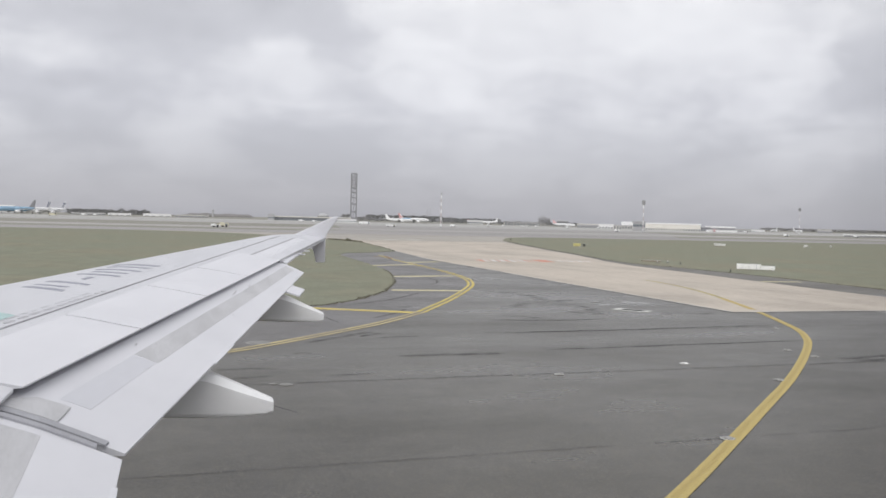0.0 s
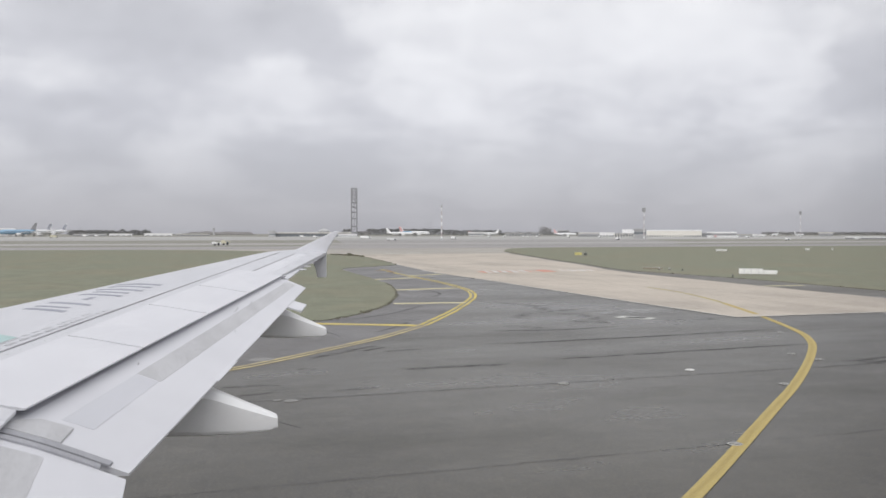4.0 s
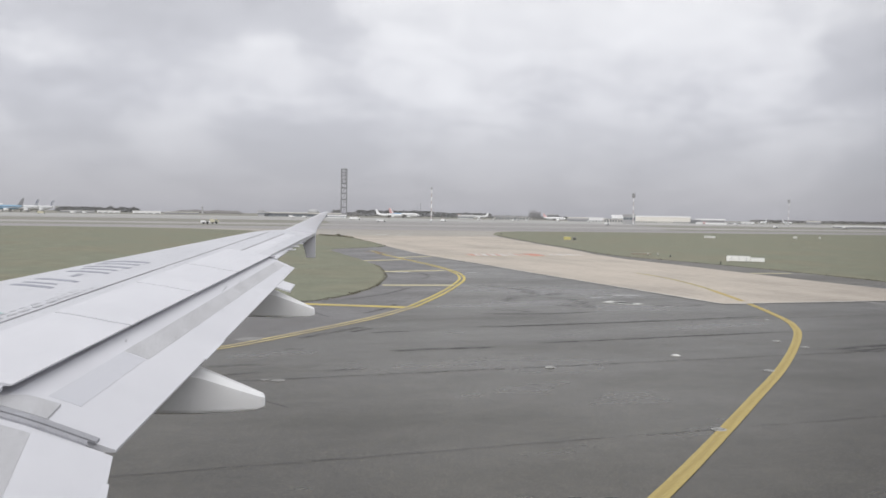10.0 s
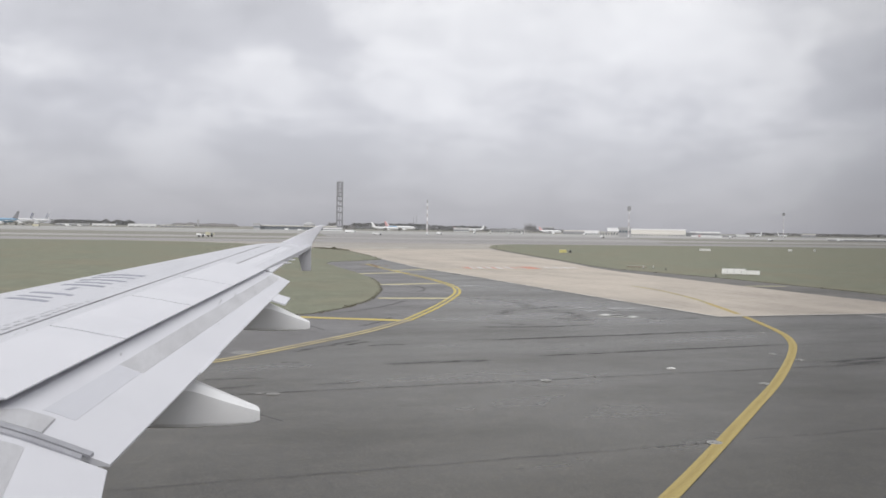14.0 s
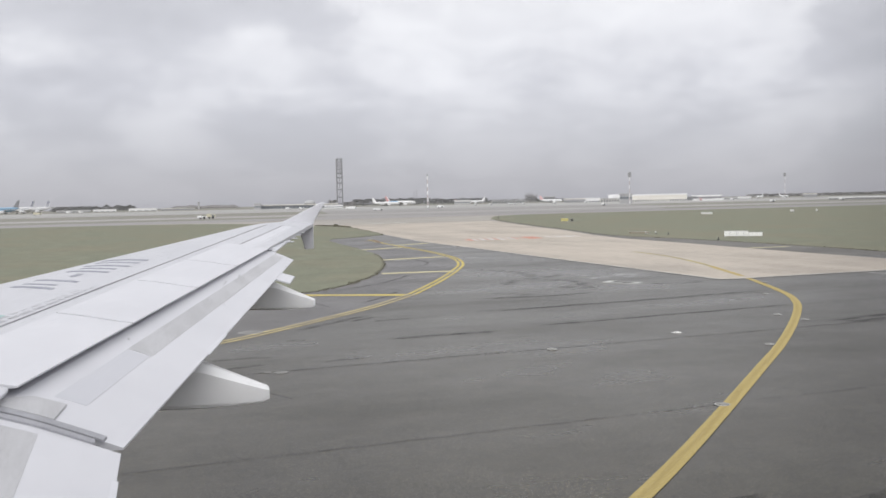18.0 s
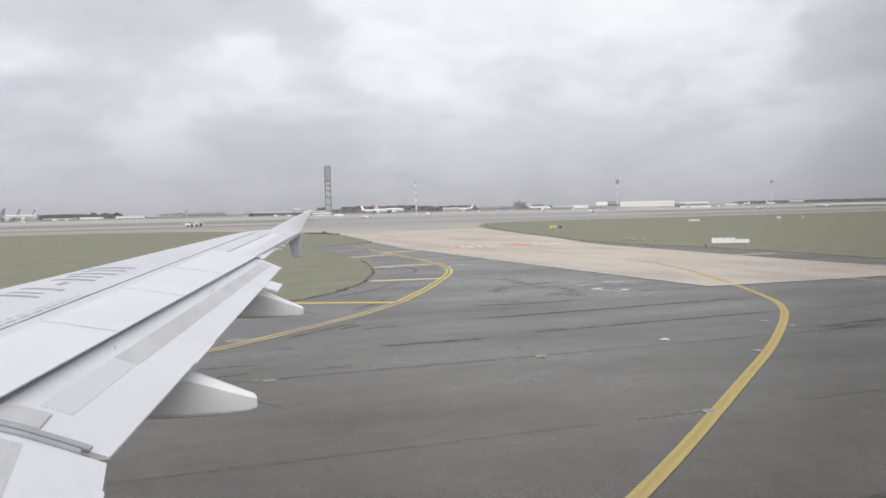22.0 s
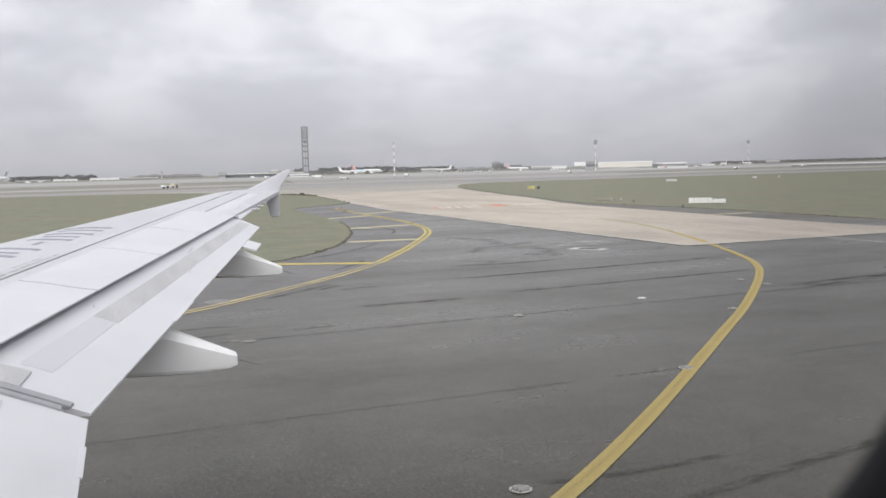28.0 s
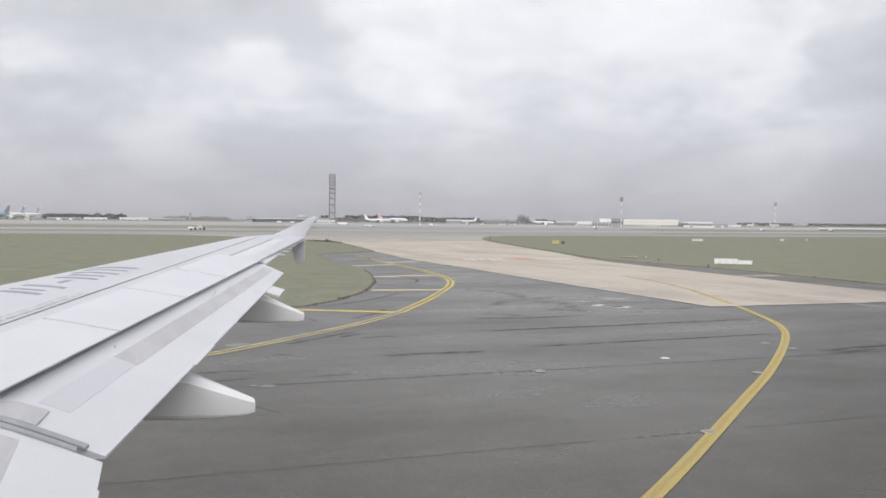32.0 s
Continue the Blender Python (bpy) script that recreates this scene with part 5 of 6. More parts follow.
# ---- the far side: airliners ----
def far_airliner(az, d, length, heading, body, tail, label, belly=None, stripes=()):
    """A parked jet. heading: the bearing of its nose."""
    x, y = out_there(az, d)
    s = length / 37.6
    ob = thing("parked_airliner", (x, y, -0.02), 90 - heading, label, "airliner", "parked airliners")

    def p(name, bm, mat_, words="", smooth=False):
        for v in bm.verts:
            v.co *= s
        return part(name, bm, mat_, ob, words, smooth)

    rings = []
    for u, r, z in ((18.8, 0.15, 3.35), (18.2, 0.8, 3.45), (17.0, 1.45, 3.6), (15.0, 1.9, 3.75), (12.0, 1.98, 3.8), (-6.0, 1.98, 3.8), (-10.0, 1.8, 4.0), (-14.5, 1.1, 4.5), (-18.3, 0.3, 4.9)):
        rings.append([Vector((u, r * math.cos(2 * math.pi * k / 16), z + r * math.sin(2 * math.pi * k / 16))) for k in range(16)])
    p("fuselage", loft(bmesh.new(), rings), body, "", True)
    if belly:
        rings = [[Vector((u, r * math.cos(2 * math.pi * k / 16), z + r * math.sin(2 * math.pi * k / 16))) for k in range(16)] for u, r, z in ((-4.0, 2.02, 3.8), (-6.0, 2.02, 3.8), (-10.0, 1.84, 4.0), (-14.5, 1.14, 4.5))]
        p("rear_band", loft(bmesh.new(), rings), belly, "coloured rear fuselage", True)
    bm = bmesh.new()
    loft(bm, [[Vector((u, v, z)) for u, v, z in ((a, -0.02, zz), ((a + b) / 2, -w, zz), (b, -0.02, zz), (b, 0.02, zz), ((a + b) / 2, w, zz), (a, 0.02, zz))] for a, b, w, zz in ((-11.0, -17.4, 0.22, 5.2), (-12.6, -17.6, 0.2, 6.6), (-16.6, -19.0, 0.12, 11.4))])
    fin = p("fin", bm, tail, "painted tail fin")
    if stripes:
        for k, mat_ in enumerate(stripes):
            bm = bmesh.new()
            o = -12.6 - 1.75 * k
            loft(bm, [[Vector((o - lean, y, z)) for lean, z in ((0.0, 5.6), (0.9, 5.6), (4.2, 10.8 - 0.2 * k), (3.4, 10.8 - 0.2 * k))] for y in (-0.24, 0.24)])
            for v in bm.verts:
                v.co *= s
            part("stripe", bm, mat_, fin)
    for side in (-1, 1):
        bm = bmesh.new()
        loft(bm, [[Vector((u, side * w, z)) for u, z in ((a, zz), ((a + b) / 2, zz + 0.12), (b, zz), ((a + b) / 2, zz - 0.12))] for a, b, w, zz in ((-14.2, -17.6, 0.6, 4.9), (-17.2, -18.6, 6.2, 5.4))])
        p("tailplane", bm, FAR_WHITE)
        bm = bmesh.new()
        loft(bm, [[Vector((u, side * w, z)) for u, z in ((a, zz), (a * 0.6 + b * 0.4, zz + th), (b, zz), (a * 0.6 + b * 0.4, zz - th))] for a, b, w, zz, th in ((5.4, -1.6, 1.2, 2.7, 0.4), (1.9, -2.2, 6.4, 3.3, 0.25), (-3.6, -5.1, 17.0, 4.3, 0.1))])
        p("wing", bm, FAR_WHITE)
        bm = bmesh.new()
        loft(bm, [[Vector((u, side * 5.75 + r * math.cos(2 * math.pi * k / 12), 1.75 + r * math.sin(2 * math.pi * k / 12))) for k in range(12)] for u, r in ((6.2, 0.95), (5.6, 1.1), (3.4, 1.05), (1.4, 0.6))])
        p("engine", bm, FAR_WHITE, "", True)
        p("main_gear", tube(tube(bmesh.new(), (-1.0, side * 3.8, 3.0), (-1.0, side * 3.8, 0.6), 0.15), (-1.0, side * 3.4, 0.58), (-1.0, side * 4.2, 0.58), 0.58), FAR_DARK)
    p("nose_gear", tube(tube(bmesh.new(), (14.5, 0, 2.2), (14.5, 0, 0.4), 0.12), (14.5, -0.3, 0.4), (14.5, 0.3, 0.4), 0.4), FAR_DARK)
    p("cockpit_window", a_box(16.75, 17.45, -1.0, 1.0, 4.15, 4.6, 0.1), FAR_GLASS)
    p("window_row", a_box(-9.5, 14.0, -1.995, 1.995, 4.1, 4.35), FAR_GLASS)
    return ob


far_airliner(-7.55, 1300, 60, -7.55 - 130, FAR_BLUE_GREY, FAR_SLATE, "grey-blue airliner with a dark tail on the far apron")
far_airliner(-6.58, 1400, 62, -6.58 - 138, FAR_WHITE, FAR_WHITE, "white airliner with a white tail on the far apron", stripes=(FAR_NAVY, FAR_NAVY))
far_airliner(-5.74, 1450, 62, -5.74 - 138, FAR_WHITE, FAR_WHITE, "white airliner with a white tail on the far apron", stripes=(FAR_NAVY, FAR_NAVY))
far_airliner(15.18, 1250, 38, 15.18 + 78, FAR_WHITE, FAR_WHITE, "white airliner on the far apron")
far_airliner(16.16, 1300, 46, 16.16 + 80, FAR_WHITE, FAR_PINK, "white airliner with blue rear and pale red tail", FAR_BLUE, stripes=(FAR_WHITE, FAR_RED))
far_airliner(20.13, 1500, 26, 20.13 + 100, FAR_WHITE, FAR_PINK, "white airliner with a pale red tail far off")
far_airliner(21.00, 1500, 36, 21.00 - 120, FAR_WHITE, FAR_WHITE, "white airliner with its tail turned this way")
far_airliner(25.81, 1200, 31, 25.81 + 84, FAR_WHITE, FAR_PINK, "white airliner with a pale red tail on the far apron")
far_airliner(38.50, 1350, 24, 38.50 - 160, FAR_WHITE, FAR_WHITE, "white airliner far off on the apron")
far_airliner(39.82, 1300, 24, 39.82 + 150, FAR_WHITE, FAR_WHITE, "white airliner far off on the apron")


# ---- the far side: tower and masts ----
def lattice_tower(az, d, width, height):
    x, y = out_there(az, d)
    ob = thing("lattice_tower", (x, y, -0.05), -az, "tall grey open steel control tower under construction", "tower")
    h = width / 2
    for sx in (-1, 1):
        for sy in (-1, 1):
            part("leg", a_box(sx * h - 1.0, sx * h + 1.0, sy * h - 1.0, sy * h + 1.0, 0, height - 1), STEEL, ob)
    part("stair_shaft", a_box(-0.3, 0.3, -0.3, 0.3, 0, height * 0.98), STEEL, ob)
    for z in (0.07, 0.20, 0.36, 0.49, 0.60, 0.69, 0.77, 0.85, 0.92, 0.985):
        w = h + 0.9
        part("platform", a_box(-w, w, -w, w, height * z - (0.95 if z < 0.72 else 0.4), height * z + (0.95 if z < 0.72 else 0.4), 0.1), STEEL, ob)
    levels = (0.0, 0.07, 0.20, 0.36, 0.49, 0.60, 0.69)
    for a, b in zip(levels, levels[1:]):
        for s in (-1, 1):
            part("brace", tube(bmesh.new(), (-h, s * h, height * a), (h, s * h, height * b), 0.14, sides=6), STEEL, ob)
    for k in range(5):
        for s in (-1, 1):
            u = -h + 2 * h * k / 4
            part("cage_bar", a_box(u - 0.5, u + 0.5, s * h - 0.5, s * h + 0.5, height * 0.70, height * 0.985), STEEL, ob)
    for u in (-0.7 * h, 0.2 * h, 0.8 * h):
        part("aerial", tube(bmesh.new(), (u, 0, height * 0.985), (u, 0, height * 1.02), 0.12, sides=6), STEEL, ob)


lattice_tower(12.29, 1300, 7.6, 70.5)


def light_mast(az, d, height, r, label, head=1.0, bands=7):
    x, y = out_there(az, d)
    ob = thing("light_mast", (x, y, -0.05), -az, label, "light mast", "apron light masts")
    for k in range(bands):
        z0, z1 = height * k / bands, height * (k + 1) / bands
        part("mast_section", tube(bmesh.new(), (0, 0, z0), (0, 0, z1), r * (1 - 0.3 * k / bands), r * (1 - 0.3 * (k + 1) / bands), 10), MAST_WHITE if k % 2 == 0 else MAST_RED, ob)
    part("foot", tube(bmesh.new(), (0, 0, 0.0), (0, 0, 1.0), r * 2.2, r * 1.8, 12), FAR_GREY, ob)
    crown = part("head_frame", tube(bmesh.new(), (0, 0, height), (0, 0, height + 3.0 * head), 0.55 * head, 0.55 * head, 10), FAR_GREY, ob)
    # ring and floodlights take a lighter grey that stands for distance haze
    part("top_ring", tube(bmesh.new(), (0, 0, height + 2.9 * head), (0, 0, height + 3.15 * head), 1.05 * head, 1.05 * head, 14), FAR_MID, crown)
    for level in (0.25, 1.65):
        for k in range(8):
            a = 2 * math.pi * k / 8
            u, v = 0.95 * head * math.cos(a), 0.95 * head * math.sin(a)
            part("floodlight", a_box(u - 0.3 * head, u + 0.3 * head, v - 0.3 * head, v + 0.3 * head, height + level * head, height + (level + 1.1) * head, 0.05), FAR_MID, crown)


light_mast(17.91, 560, 20.6, 0.42, "red and white banded light mast", 0.42, 9)
light_mast(30.74, 590, 17.9, 0.33, "red and white banded light mast with a box head", 0.95, 7)
light_mast(39.90, 800, 19.6, 0.24, "pale banded light mast with a box head", 0.9, 7)
for px_az, d, h in ((17.21, 1250, 21), (17.03, 1250, 19)):
    x, y = out_there(px_az, d)
    ob = thing("lamp_post", (x, y, -0.05), 0, "thin grey lamp post before the trees", "lamp post", "lamp posts")
    part("pole", tube(bmesh.new(), (0, 0, 0), (0, 0, h), 0.28, 0.2, 8), STEEL, ob)
    part("lamp", a_box(-0.8, 0.8, -0.5, 0.5, h, h + 0.5, 0.1), FAR_GREY, ob)


# ---- the far side: buildings ----
def hall(az0, az1, d, h, wall, roof, label, depth=30, bays=12, base=None, band=None, name="airport_hall", eave=0.5, z0=0.0, cap=0.0):
    """A long low hall that faces the airfield, with a roof, window bays and doors."""
    xa, ya = out_there(az0, d)
    xb, yb = out_there(az1, d)
    w = math.hypot(xb - xa, yb - ya)
    turn = math.degrees(math.atan2(yb - ya, xb - xa))
    ob = thing(name, ((xa + xb) / 2, (ya + yb) / 2, -0.05), turn, label, "building", "airport buildings")
    front = part("wall", a_box(-w / 2, w / 2, 0, depth, z0, h), wall, ob)
    part("roof", a_box(-w / 2 - eave, w / 2 + eave, -eave, depth + eave, h, h + (cap or max(0.6, h * 0.2)), 0.1), roof, ob)
    if base:
        n = bays
        for k in range(n):
            u = -w / 2 + w * (k + 0.5) / n
            part("dock_door", a_box(u - w / n * 0.33, u + w / n * 0.33, -0.25, -0.01, z0 + 0.1, z0 + h * base), FAR_DARK, front)
    if band:
        lo, hi, n = band
        for k in range(n):
            u = -w / 2 + w * (k + 0.5) / n
            part("window", a_box(u - w / n * 0.42, u + w / n * 0.42, -0.2, -0.01, h * lo, h * hi), FAR_GLASS, front)
    return ob


hall(-9.33, -7.70, 1500, 10, FAR_PALE, FAR_WHITE, "pale terminal hall at the apron's end", band=(0.35, 0.7, 12))
hall(-2.60, -1.29, 1500, 3.2, FAR_WHITE, FAR_WHITE, "low white hall before a tree belt", base=0.3, bays=4)
hall(-0.58, 1.05, 1500, 3.6, FAR_WHITE, FAR_WHITE, "low white hall before a tree belt", base=0.3, bays=4)
hall(-4.62, -2.75, 1450, 2.4, FAR_GREY, FAR_WHITE, "low grey shed on the far apron", base=0.6, bays=9)
hall(1.29, 3.29, 1450, 2.6, FAR_GREY, FAR_CREAM, "low grey shed on the far apron", base=0.6, bays=9)
hall(6.97, 12.04, 1050, 4.3, FAR_MID, FAR_CREAM, "long low terminal with a white roof and dark glazing", band=(0.2, 0.75, 22), eave=2.0)
hall(6.90, 7.32, 1040, 6.2, FAR_GREY, FAR_GREY, "grey end block of a long terminal", band=(0.4, 0.6, 3), depth=18)
hall(11.25, 12.47, 1000, 2.8, FAR_WHITE, FAR_WHITE, "low white pier beside the tower", depth=16, band=(0.3, 0.6, 9))
hall(19.62, 20.64, 1450, 5.2, FAR_PALE, FAR_WHITE, "pale gabled hall among trees", band=(0.3, 0.6, 6))
hall(22.02, 24.27, 1400, 4.5, FAR_DARK, FAR_GREY, "dark low pier with pale posts", band=(0.3, 0.7, 16))
hall(25.35, 26.07, 1500, 8.0, FAR_DARK, FAR_GREY, "brown-grey block behind the apron", depth=20)
hall(26.64, 27.99, 1150, 4.2, FAR_GREY, FAR_CREAM, "low grey pier with a pale roof", base=0.6, bays=12)
hall(27.99, 28.92, 1150, 4.4, FAR_WHITE, FAR_WHITE, "low white hall beside a grey pier", base=0.4, bays=5)
hall(28.92, 30.18, 1150, 3.8, FAR_DARK, FAR_GREY, "dark low pier with pale posts", base=0.5, bays=10)
hall(29.41, 30.25, 1160, 7.6, FAR_WHITE, FAR_WHITE, "white block above a low pier", depth=26, z0=3.9)
hall(30.12, 30.88, 720, 6.6, FAR_MID, FAR_MID, "grey concrete service block at a mast's foot", depth=14, band=(0.55, 0.8, 4))
hall(30.88, 34.22, 1050, 6.7, FAR_CREAM, FAR_WHITE, "long cream cargo hall with dock doors", base=0.28, bays=22, depth=60)
hall(34.05, 34.79, 1150, 4.0, FAR_DARK, FAR_GREY, "dark low link between cargo halls", base=0.6, bays=5)
hall(34.52, 36.25, 1200, 4.0, FAR_SLATE, FAR_WHITE, "dark cargo hall under a thick white roof", base=0.45, bays=10, depth=50, cap=2.0)
# three plain low boxes stand in for a row of white trailers
hall(34.56, 34.98, 950, 1.5, FAR_WHITE, FAR_WHITE, "low white block before a cargo hall", depth=10, cap=0.5)
hall(35.12, 36.38, 940, 1.4, FAR_WHITE, FAR_WHITE, "low white box in place of parked trailers", depth=10, cap=0.5)
hall(34.99, 35.11, 945, 2.0, FAR_PINK, FAR_PINK, "small pale red block between low white boxes", depth=4)
hall(36.25, 37.97, 1200, 1.6, FAR_GREY, FAR_PALE, "low grey cargo hall", base=0.4, bays=8)
hall(37.20, 37.97, 1190, 2.3, FAR_WHITE, FAR_WHITE, "low white cargo hall", base=0.3, bays=5)
hall(42.35, 48.6, 700, 1.1, FAR_GREY, FAR_WHITE, "long low pale shed at the airfield's edge", base=0.5, bays=30)
hall(40.91, 41.69, 1500, 4.5, FAR_GREY, FAR_CREAM, "low grey shed among dark trees", base=0.5, bays=6)

# pale posts before the dark piers
for az0, az1, d, n in ((22.02, 24.56, 1385, 14), (28.92, 30.11, 1140, 8), (31.02, 33.09, 1040, 14)):
    for k in range(n):
        x, y = out_there(az0 + (az1 - az0) * k / (n - 1), d)
        ob = thing("canopy_post", (x, y, -0.05), 0, "pale forked canopy post before a low pier", "post", "canopy posts")
        part("shaft", tube(bmesh.new(), (0, 0, 0), (0, 0, 2.6), 0.45, 0.35, 8), FAR_CREAM, ob)
        for s in (-1, 1):
            part("arm", tube(bmesh.new(), (0, 0, 2.5), (s * 1.9, 0, 3.9), 0.28, 0.2, 6), FAR_CREAM, ob)

# domed hall behind the terminal
x, y = out_there(10.37, 1350)
dome = thing("domed_hall", (x, y, -0.05), 0, "grey domed hall behind the long terminal", "building", "airport buildings")
part("drum", tube(bmesh.new(), (0, 0, 0), (0, 0, 6.0), 8.5, 8.5, 24), FAR_GREY, dome)
bm = bmesh.new()
loft(bm, [[Vector((8.8 * math.cos(e) * math.cos(2 * math.pi * k / 24), 8.8 * math.cos(e) * math.sin(2 * math.pi * k / 24), 6.0 + 5.2 * math.sin(e))) for k in range(24)] for e in (0, 0.3, 0.6, 0.9, 1.2, 1.5)])
part("dome", bm, FAR_GREY, dome, "", True)


# ---- the far side: vehicles ----
def truck(az, d, body, label, length=5.4, tall=2.5, heading=90):
    x, y = out_there(az, d)
    ob = thing("service_truck", (x, y, -0.02), 90 - heading - az, label, "vehicle", "service vehicles")
    n = length / 2
    cab = part("cab", a_box(n - 1.6, n, -0.95, 0.95, 0.55, tall * 0.8, 0.18), body, ob)
    part("load_box", a_box(-n, n - 1.66, -1.0, 1.0, 0.6, tall, 0.06), body, ob)
    part("windscreen", a_box(n - 0.25, n + 0.012, -0.8, 0.8, tall * 0.48, tall * 0.74, 0.03), FAR_GLASS, cab)
    for s in (-1, 1):
        part("side_window", a_box(n - 1.3, n - 0.4, s * 0.955 - 0.01, s * 0.955 + 0.01, tall * 0.48, tall * 0.74), FAR_GLASS, cab)
        for u in (n - 0.9, -n + 1.0):
            part("wheel", tube(bmesh.new(), (u, s * 0.7, 0.42), (u, s * 0.98, 0.42), 0.42, sides=14), DARK, ob)
    part("beacon", tube(bmesh.new(), (n - 0.8, 0, tall * 0.8), (n - 0.8, 0, tall * 0.8 + 0.18), 0.12, 0.1, 10), SIGN_YELLOW, cab)


truck(4.24, 335, TRUCK_YELLOW, "pale yellow airfield service truck on the runway edge", 3.2, 1.75)
truck(3.70, 325, FAR_WHITE, "white airfield van beside a yellow truck", 3.2, 1.25)
truck(13.01, 700, FAR_WHITE, "white apron truck below the tower", 8.5, 2.2)
truck(14.71, 520, FAR_WHITE, "low white apron truck", 5.5, 1.3)
truck(18.71, 640, FAR_WHITE, "white van near a banded mast", 4.2, 2.0)
truck(29.13, 560, FAR_WHITE, "white van on the far apron", 3.0, 1.7)
truck(43.02, 600, FAR_WHITE, "white van before a long shed", 3.4, 1.7)
truck(39.20, 560, FAR_WHITE, "white van on the far apron", 3.0, 1.5)
for az, d, n, h in ((20.98, 900, 3.2, 1.9), (21.95, 930, 3.0, 1.7), (23.20, 900, 3.6, 1.8), (23.52, 910, 2.8, 1.7), (24.08, 940, 3.4, 1.8), (26.05, 880, 3.2, 1.8), (9.0, 900, 5.0, 2.2), (9.82, 860, 4.6, 2.0), (-3.95, 1150, 6.0, 2.6), (-3.3, 1180, 5.0, 2.4), (28.0, 900, 3.4, 1.8), (36.9, 860, 4.0, 1.8)):
    truck(az, d, FAR_WHITE, "small white service van on the far apron", n, h)
truck(-5.65, 900, TRUCK_YELLOW, "yellow apron truck before parked airliners", 7.0, 2.4)


# ---- the far side: woods and ridge ----
def woods(az0, az1, d, h, count, seed, material, label, lump=0.6, size=1.3, depth=60):
    """A belt of trees: clumps of leaves heaped on many uneven crowns."""
    r = random.Random(seed)
    verts, faces = [], []
    crowns = []
    width = radians(az1 - az0) * d
    total = max(6, int(width / (h * 0.16)))
    for j in range(total):
        a = az0 + (az1 - az0) * (j + r.random()) / total
        crowns.append((*out_there(a, d + r.uniform(0, depth)), h * (lump + (1.05 - lump) * (0.5 + 0.5 * noise.noise((a * 3.0, seed, 0.0))) * r.uniform(0.75, 1.1))))
    for k in range(count):
        x, y, top = crowns[k % len(crowns)]
        z = top * (1 - 0.9 * r.random() ** 1.6)
        spread = 0.42 * top * math.sqrt(max(0.05, 1 - (z / top) ** 2.2))
        a, q = r.uniform(0, 6.3), spread * math.sqrt(r.random())
        p = Vector((x + q * math.cos(a), y + q * math.sin(a), z))
        n = len(verts)
        for _ in range(4):
            verts.append(tuple(p + Vector((r.uniform(-1, 1), r.uniform(-1, 1), r.uniform(-0.8, 0.8))) * size))
        faces += [(n, n + 1, n + 2), (n, n + 2, n + 3)]
    tagged(raw("woods", verts, faces, material), label, "woods", kind="stuff")


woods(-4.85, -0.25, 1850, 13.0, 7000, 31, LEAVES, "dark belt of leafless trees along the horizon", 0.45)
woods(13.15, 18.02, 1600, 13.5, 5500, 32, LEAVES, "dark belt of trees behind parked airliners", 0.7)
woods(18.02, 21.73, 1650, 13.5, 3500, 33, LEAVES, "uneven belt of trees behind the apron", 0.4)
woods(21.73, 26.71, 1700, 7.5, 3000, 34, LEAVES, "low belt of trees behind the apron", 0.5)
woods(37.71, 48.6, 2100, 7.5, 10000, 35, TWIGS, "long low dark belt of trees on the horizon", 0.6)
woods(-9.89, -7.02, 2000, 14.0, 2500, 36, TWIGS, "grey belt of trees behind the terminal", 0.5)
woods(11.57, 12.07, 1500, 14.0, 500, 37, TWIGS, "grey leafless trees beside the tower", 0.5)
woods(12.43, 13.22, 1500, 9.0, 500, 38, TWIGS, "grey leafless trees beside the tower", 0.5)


def bare_tree(az, d, h, seed):
    """A leafless tree: upright limbs that fork into many thin twigs."""
    x, y = out_there(az, d)
    r = random.Random(seed)
    ob = thing("bare_tree", (x, y, -0.05), 0, "grey leafless tree with upright twiggy limbs", "tree", "bare trees")
    bm = bmesh.new()
    tube(bm, (0, 0, 0), (0, 0, h * 0.5), 0.45, 0.25, 8)
    twigs = bmesh.new()
    for k in range(14):
        a = k * 2.4
        q = h * r.uniform(0.10, 0.24)
        z0, z1 = h * r.uniform(0.08, 0.35), h * r.uniform(0.6, 0.97)
        base, top = Vector((0, 0, z0)), Vector((q * math.cos(a), q * math.sin(a), z1))
        tube(bm, base, top, 0.16, 0.06, 5)
        for _ in range(9):
            p = base.lerp(top, r.uniform(0.2, 0.98))
            tube(twigs, p, p + Vector((r.uniform(-0.11, 0.11) * h, r.uniform(-0.11, 0.11) * h, r.uniform(0.03, 0.14) * h)), 0.10, 0.03, 3, False)
    part("trunk", bm, TWIGS, ob)
    part("crown", twigs, TWIGS, ob)


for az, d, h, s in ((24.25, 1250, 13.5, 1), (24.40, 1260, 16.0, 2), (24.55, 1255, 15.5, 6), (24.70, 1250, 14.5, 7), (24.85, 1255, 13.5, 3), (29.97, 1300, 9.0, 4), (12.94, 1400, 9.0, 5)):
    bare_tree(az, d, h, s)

# low ridge on the horizon
verts, faces = [], []
n = 90
for k in range(n + 1):
    a = 0.79 + (6.20 - 0.79) * k / n
    f = min(1, k / 28, (n - k) / 10)
    f = f * f * (3 - 2 * f)
    h = 11.0 * f * (0.75 + 0.35 * noise.noise((k * 0.09, 0, 0))) + 0.9 * noise.noise((k * 0.6, 3, 0)) * f
    x, y = out_there(a, 2300)
    u, w = out_there(a, 2500)
    verts += [(x, y, -0.1), (x, y, 0.4 * h), ((x + u) / 2, (y + w) / 2, h), (u, w, -0.1)]
for k in range(n):
    for j in range(3):
        faces.append((4 * k + j, 4 * k + j + 1, 4 * k + j + 5, 4 * k + j + 4))
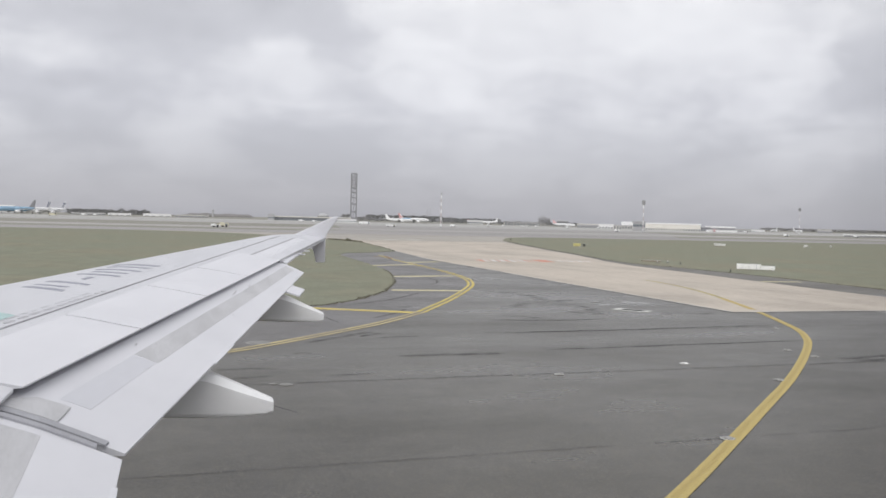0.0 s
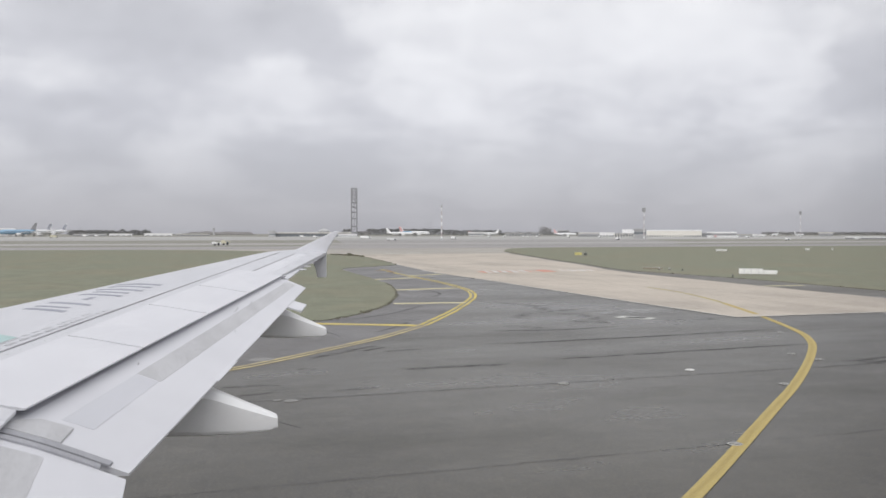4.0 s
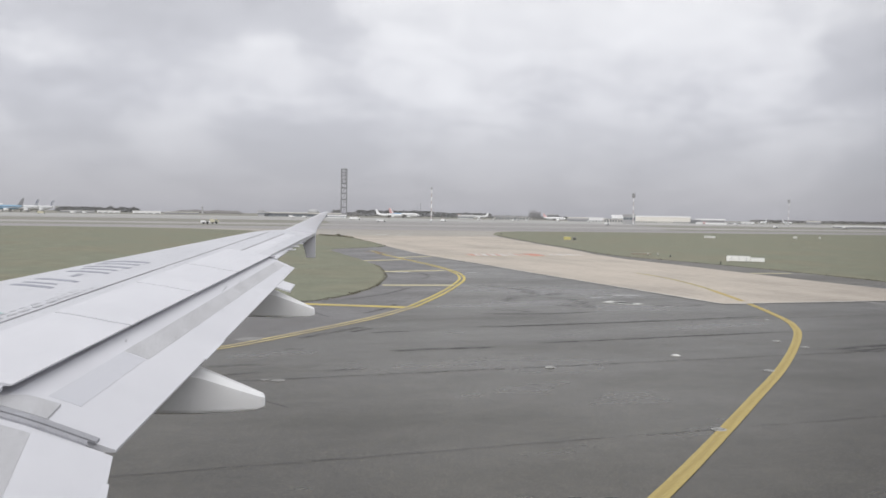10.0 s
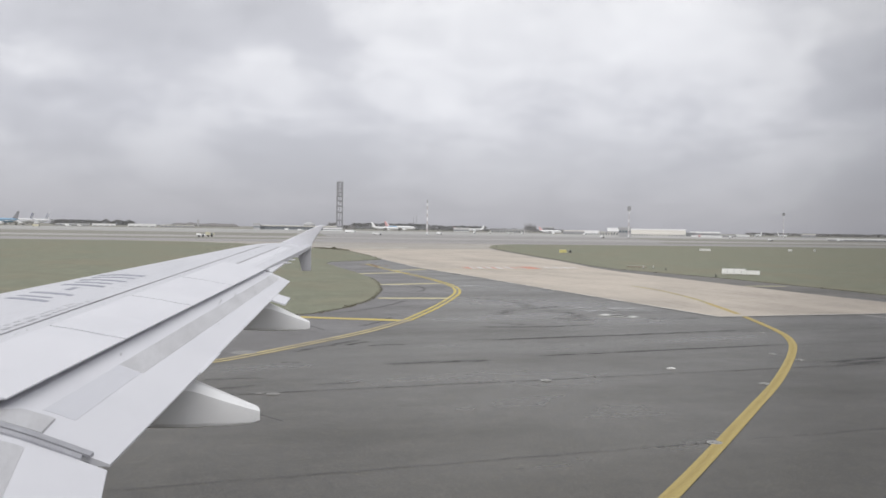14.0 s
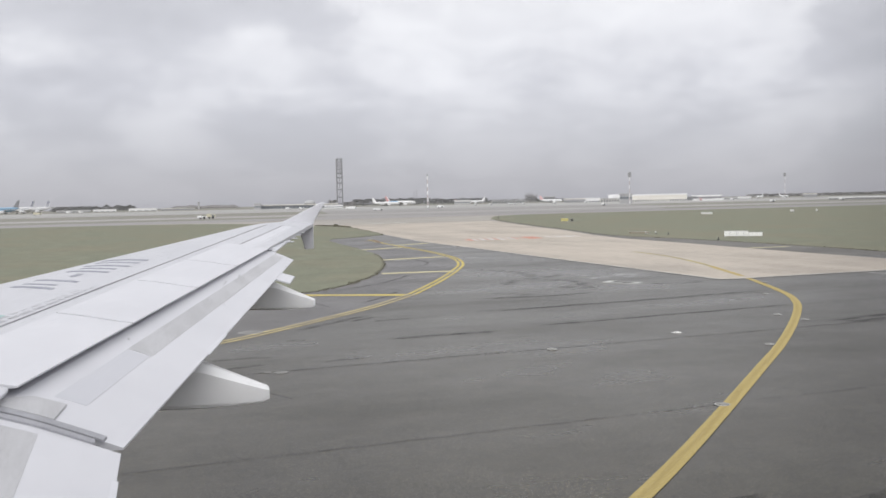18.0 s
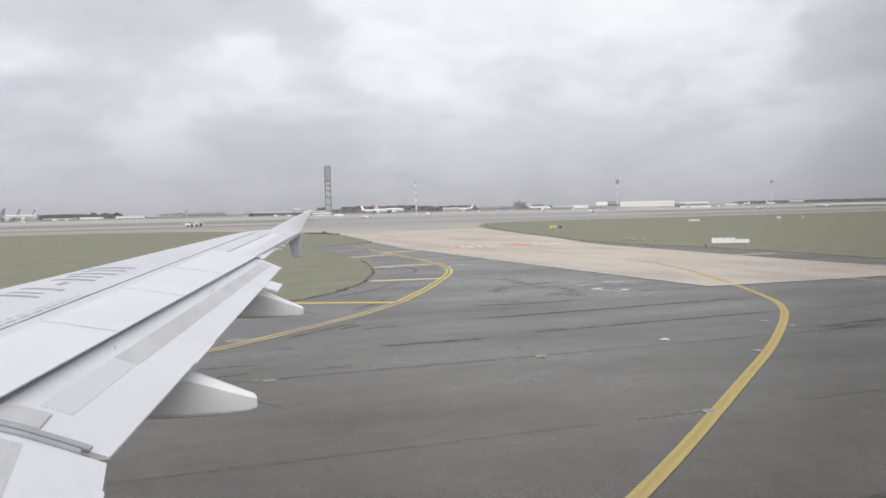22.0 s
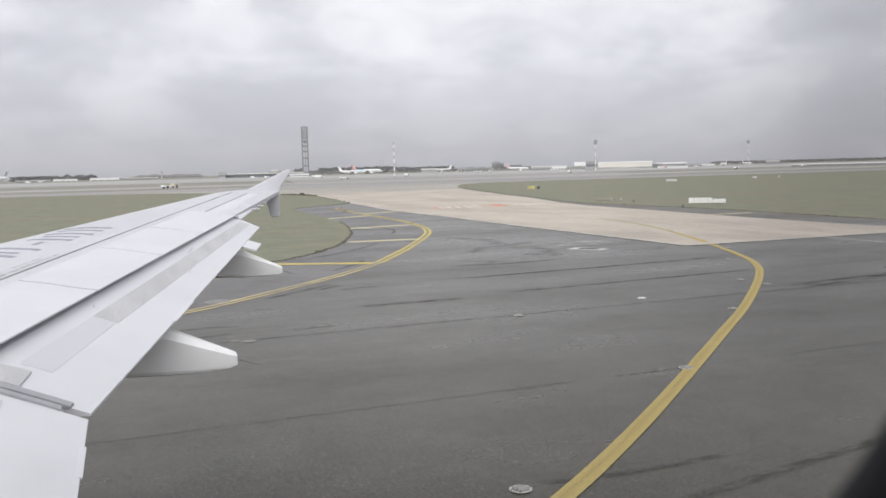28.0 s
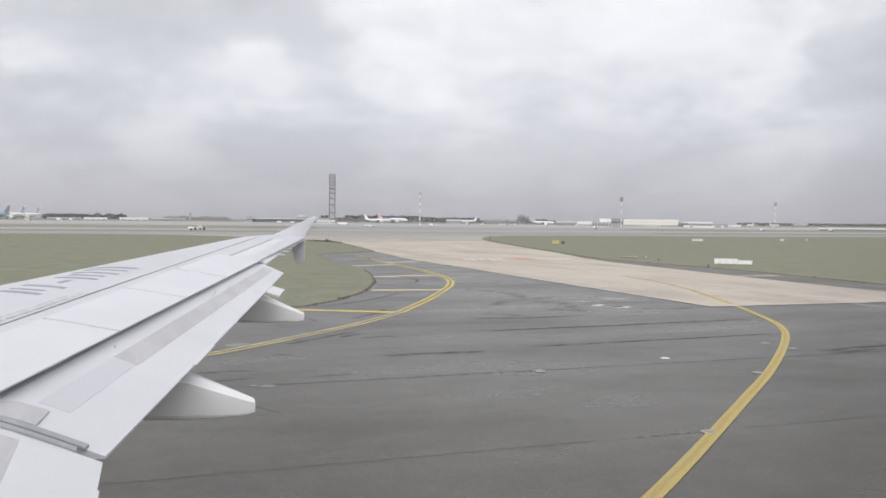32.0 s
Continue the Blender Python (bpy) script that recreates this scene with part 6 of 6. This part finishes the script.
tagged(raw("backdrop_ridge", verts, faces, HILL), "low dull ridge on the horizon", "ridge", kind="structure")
x, y = out_there(3.53, 2290)
ob = thing("water_tower", (x, y, 3.0), 0, "small grey water tower on the ridge", "tower")
part("shaft", tube(bmesh.new(), (0, 0, -4), (0, 0, 11), 2.2, 2.0, 12), FAR_GREY, ob)
part("tank", tube(bmesh.new(), (0, 0, 11), (0, 0, 14), 2.6, 3.2, 12), FAR_GREY, ob)

# ---- concrete slabs of the crossing taxiway, joint by joint ----
slabs = thing("pavement_slabs", (0, 0, 0), 0, "pale concrete slab taxiway with narrow joints", "pavement", kind="structure")
LE_ = [(38.55, 28.3), (60, 28.5), (74, 28.9), (89, 29.0), (97, 29.5), (117, 31.6), (130, 33.5), (143, 34.9), (156, 36.3), (165, 36.4), (177, 37.0)]
RE_ = [(38.55, 46.0), (50, 46.0), (62, 47.0), (72, 48.0), (83, 48.6), (93.5, 50.8), (110, 55.6), (128, 59.6), (156, 66.7), (177, 72.4)]


def edge_x(table, y):
    return float(np.interp(y, [a for a, _ in table], [b for _, b in table]))


tagged(part("pavement_shoulder", sheet([(x + 0.02, y) for y, x in RE_ if y > 45] + [(77, 188)] + [(x + 0.3, y) for x, y in RIGHT_TURF[::-1] if 43.5 < y < 188], 0.001), DUSTY), "dusty grey asphalt shoulder beside the concrete", "pavement", kind="structure")
tagged(part("pavement_slab_bed", sheet([(x, y) for y, x in LE_] + [(x, y) for y, x in RE_[::-1]], 0.003), JOINT), "dark joint filler under the concrete slabs", "pavement", kind="structure")
for name, line in (("trim_slab_edge", [(x, y) for y, x in LE_[:7]]), ("trim_slab_edge", [(28.3, 38.5), (36, 38.5), (46.0, 38.5)])):
    marking(name, line, 0.16, 0.016, WHITE_LINE, "thin pale worn edge of the concrete", step=1.5, category="edging")
y = 38.55
while y < 176:
    y2 = min(y + 5.0, 177.0)
    cuts = [edge_x(LE_, y)] + [28.3 + 4.425 * k for k in range(1, 12) if edge_x(LE_, y) + 1.0 < 28.3 + 4.425 * k < edge_x(RE_, y) - 1.0] + [edge_x(RE_, y)]
    for k, (a, b) in enumerate(zip(cuts, cuts[1:])):
        a2 = edge_x(LE_, y2) if k == 0 else a
        b2 = edge_x(RE_, y2) if k == len(cuts) - 2 else b
        if b2 - a2 < 0.3:
            continue
        g = 0.014
        part("slab", sheet([(a + g, y + g), (b - g, y + g), (b2 - g, y2 - g), (a2 + g, y2 - g)], 0.013, 0.01), CONCRETE, slabs)
    y = y2
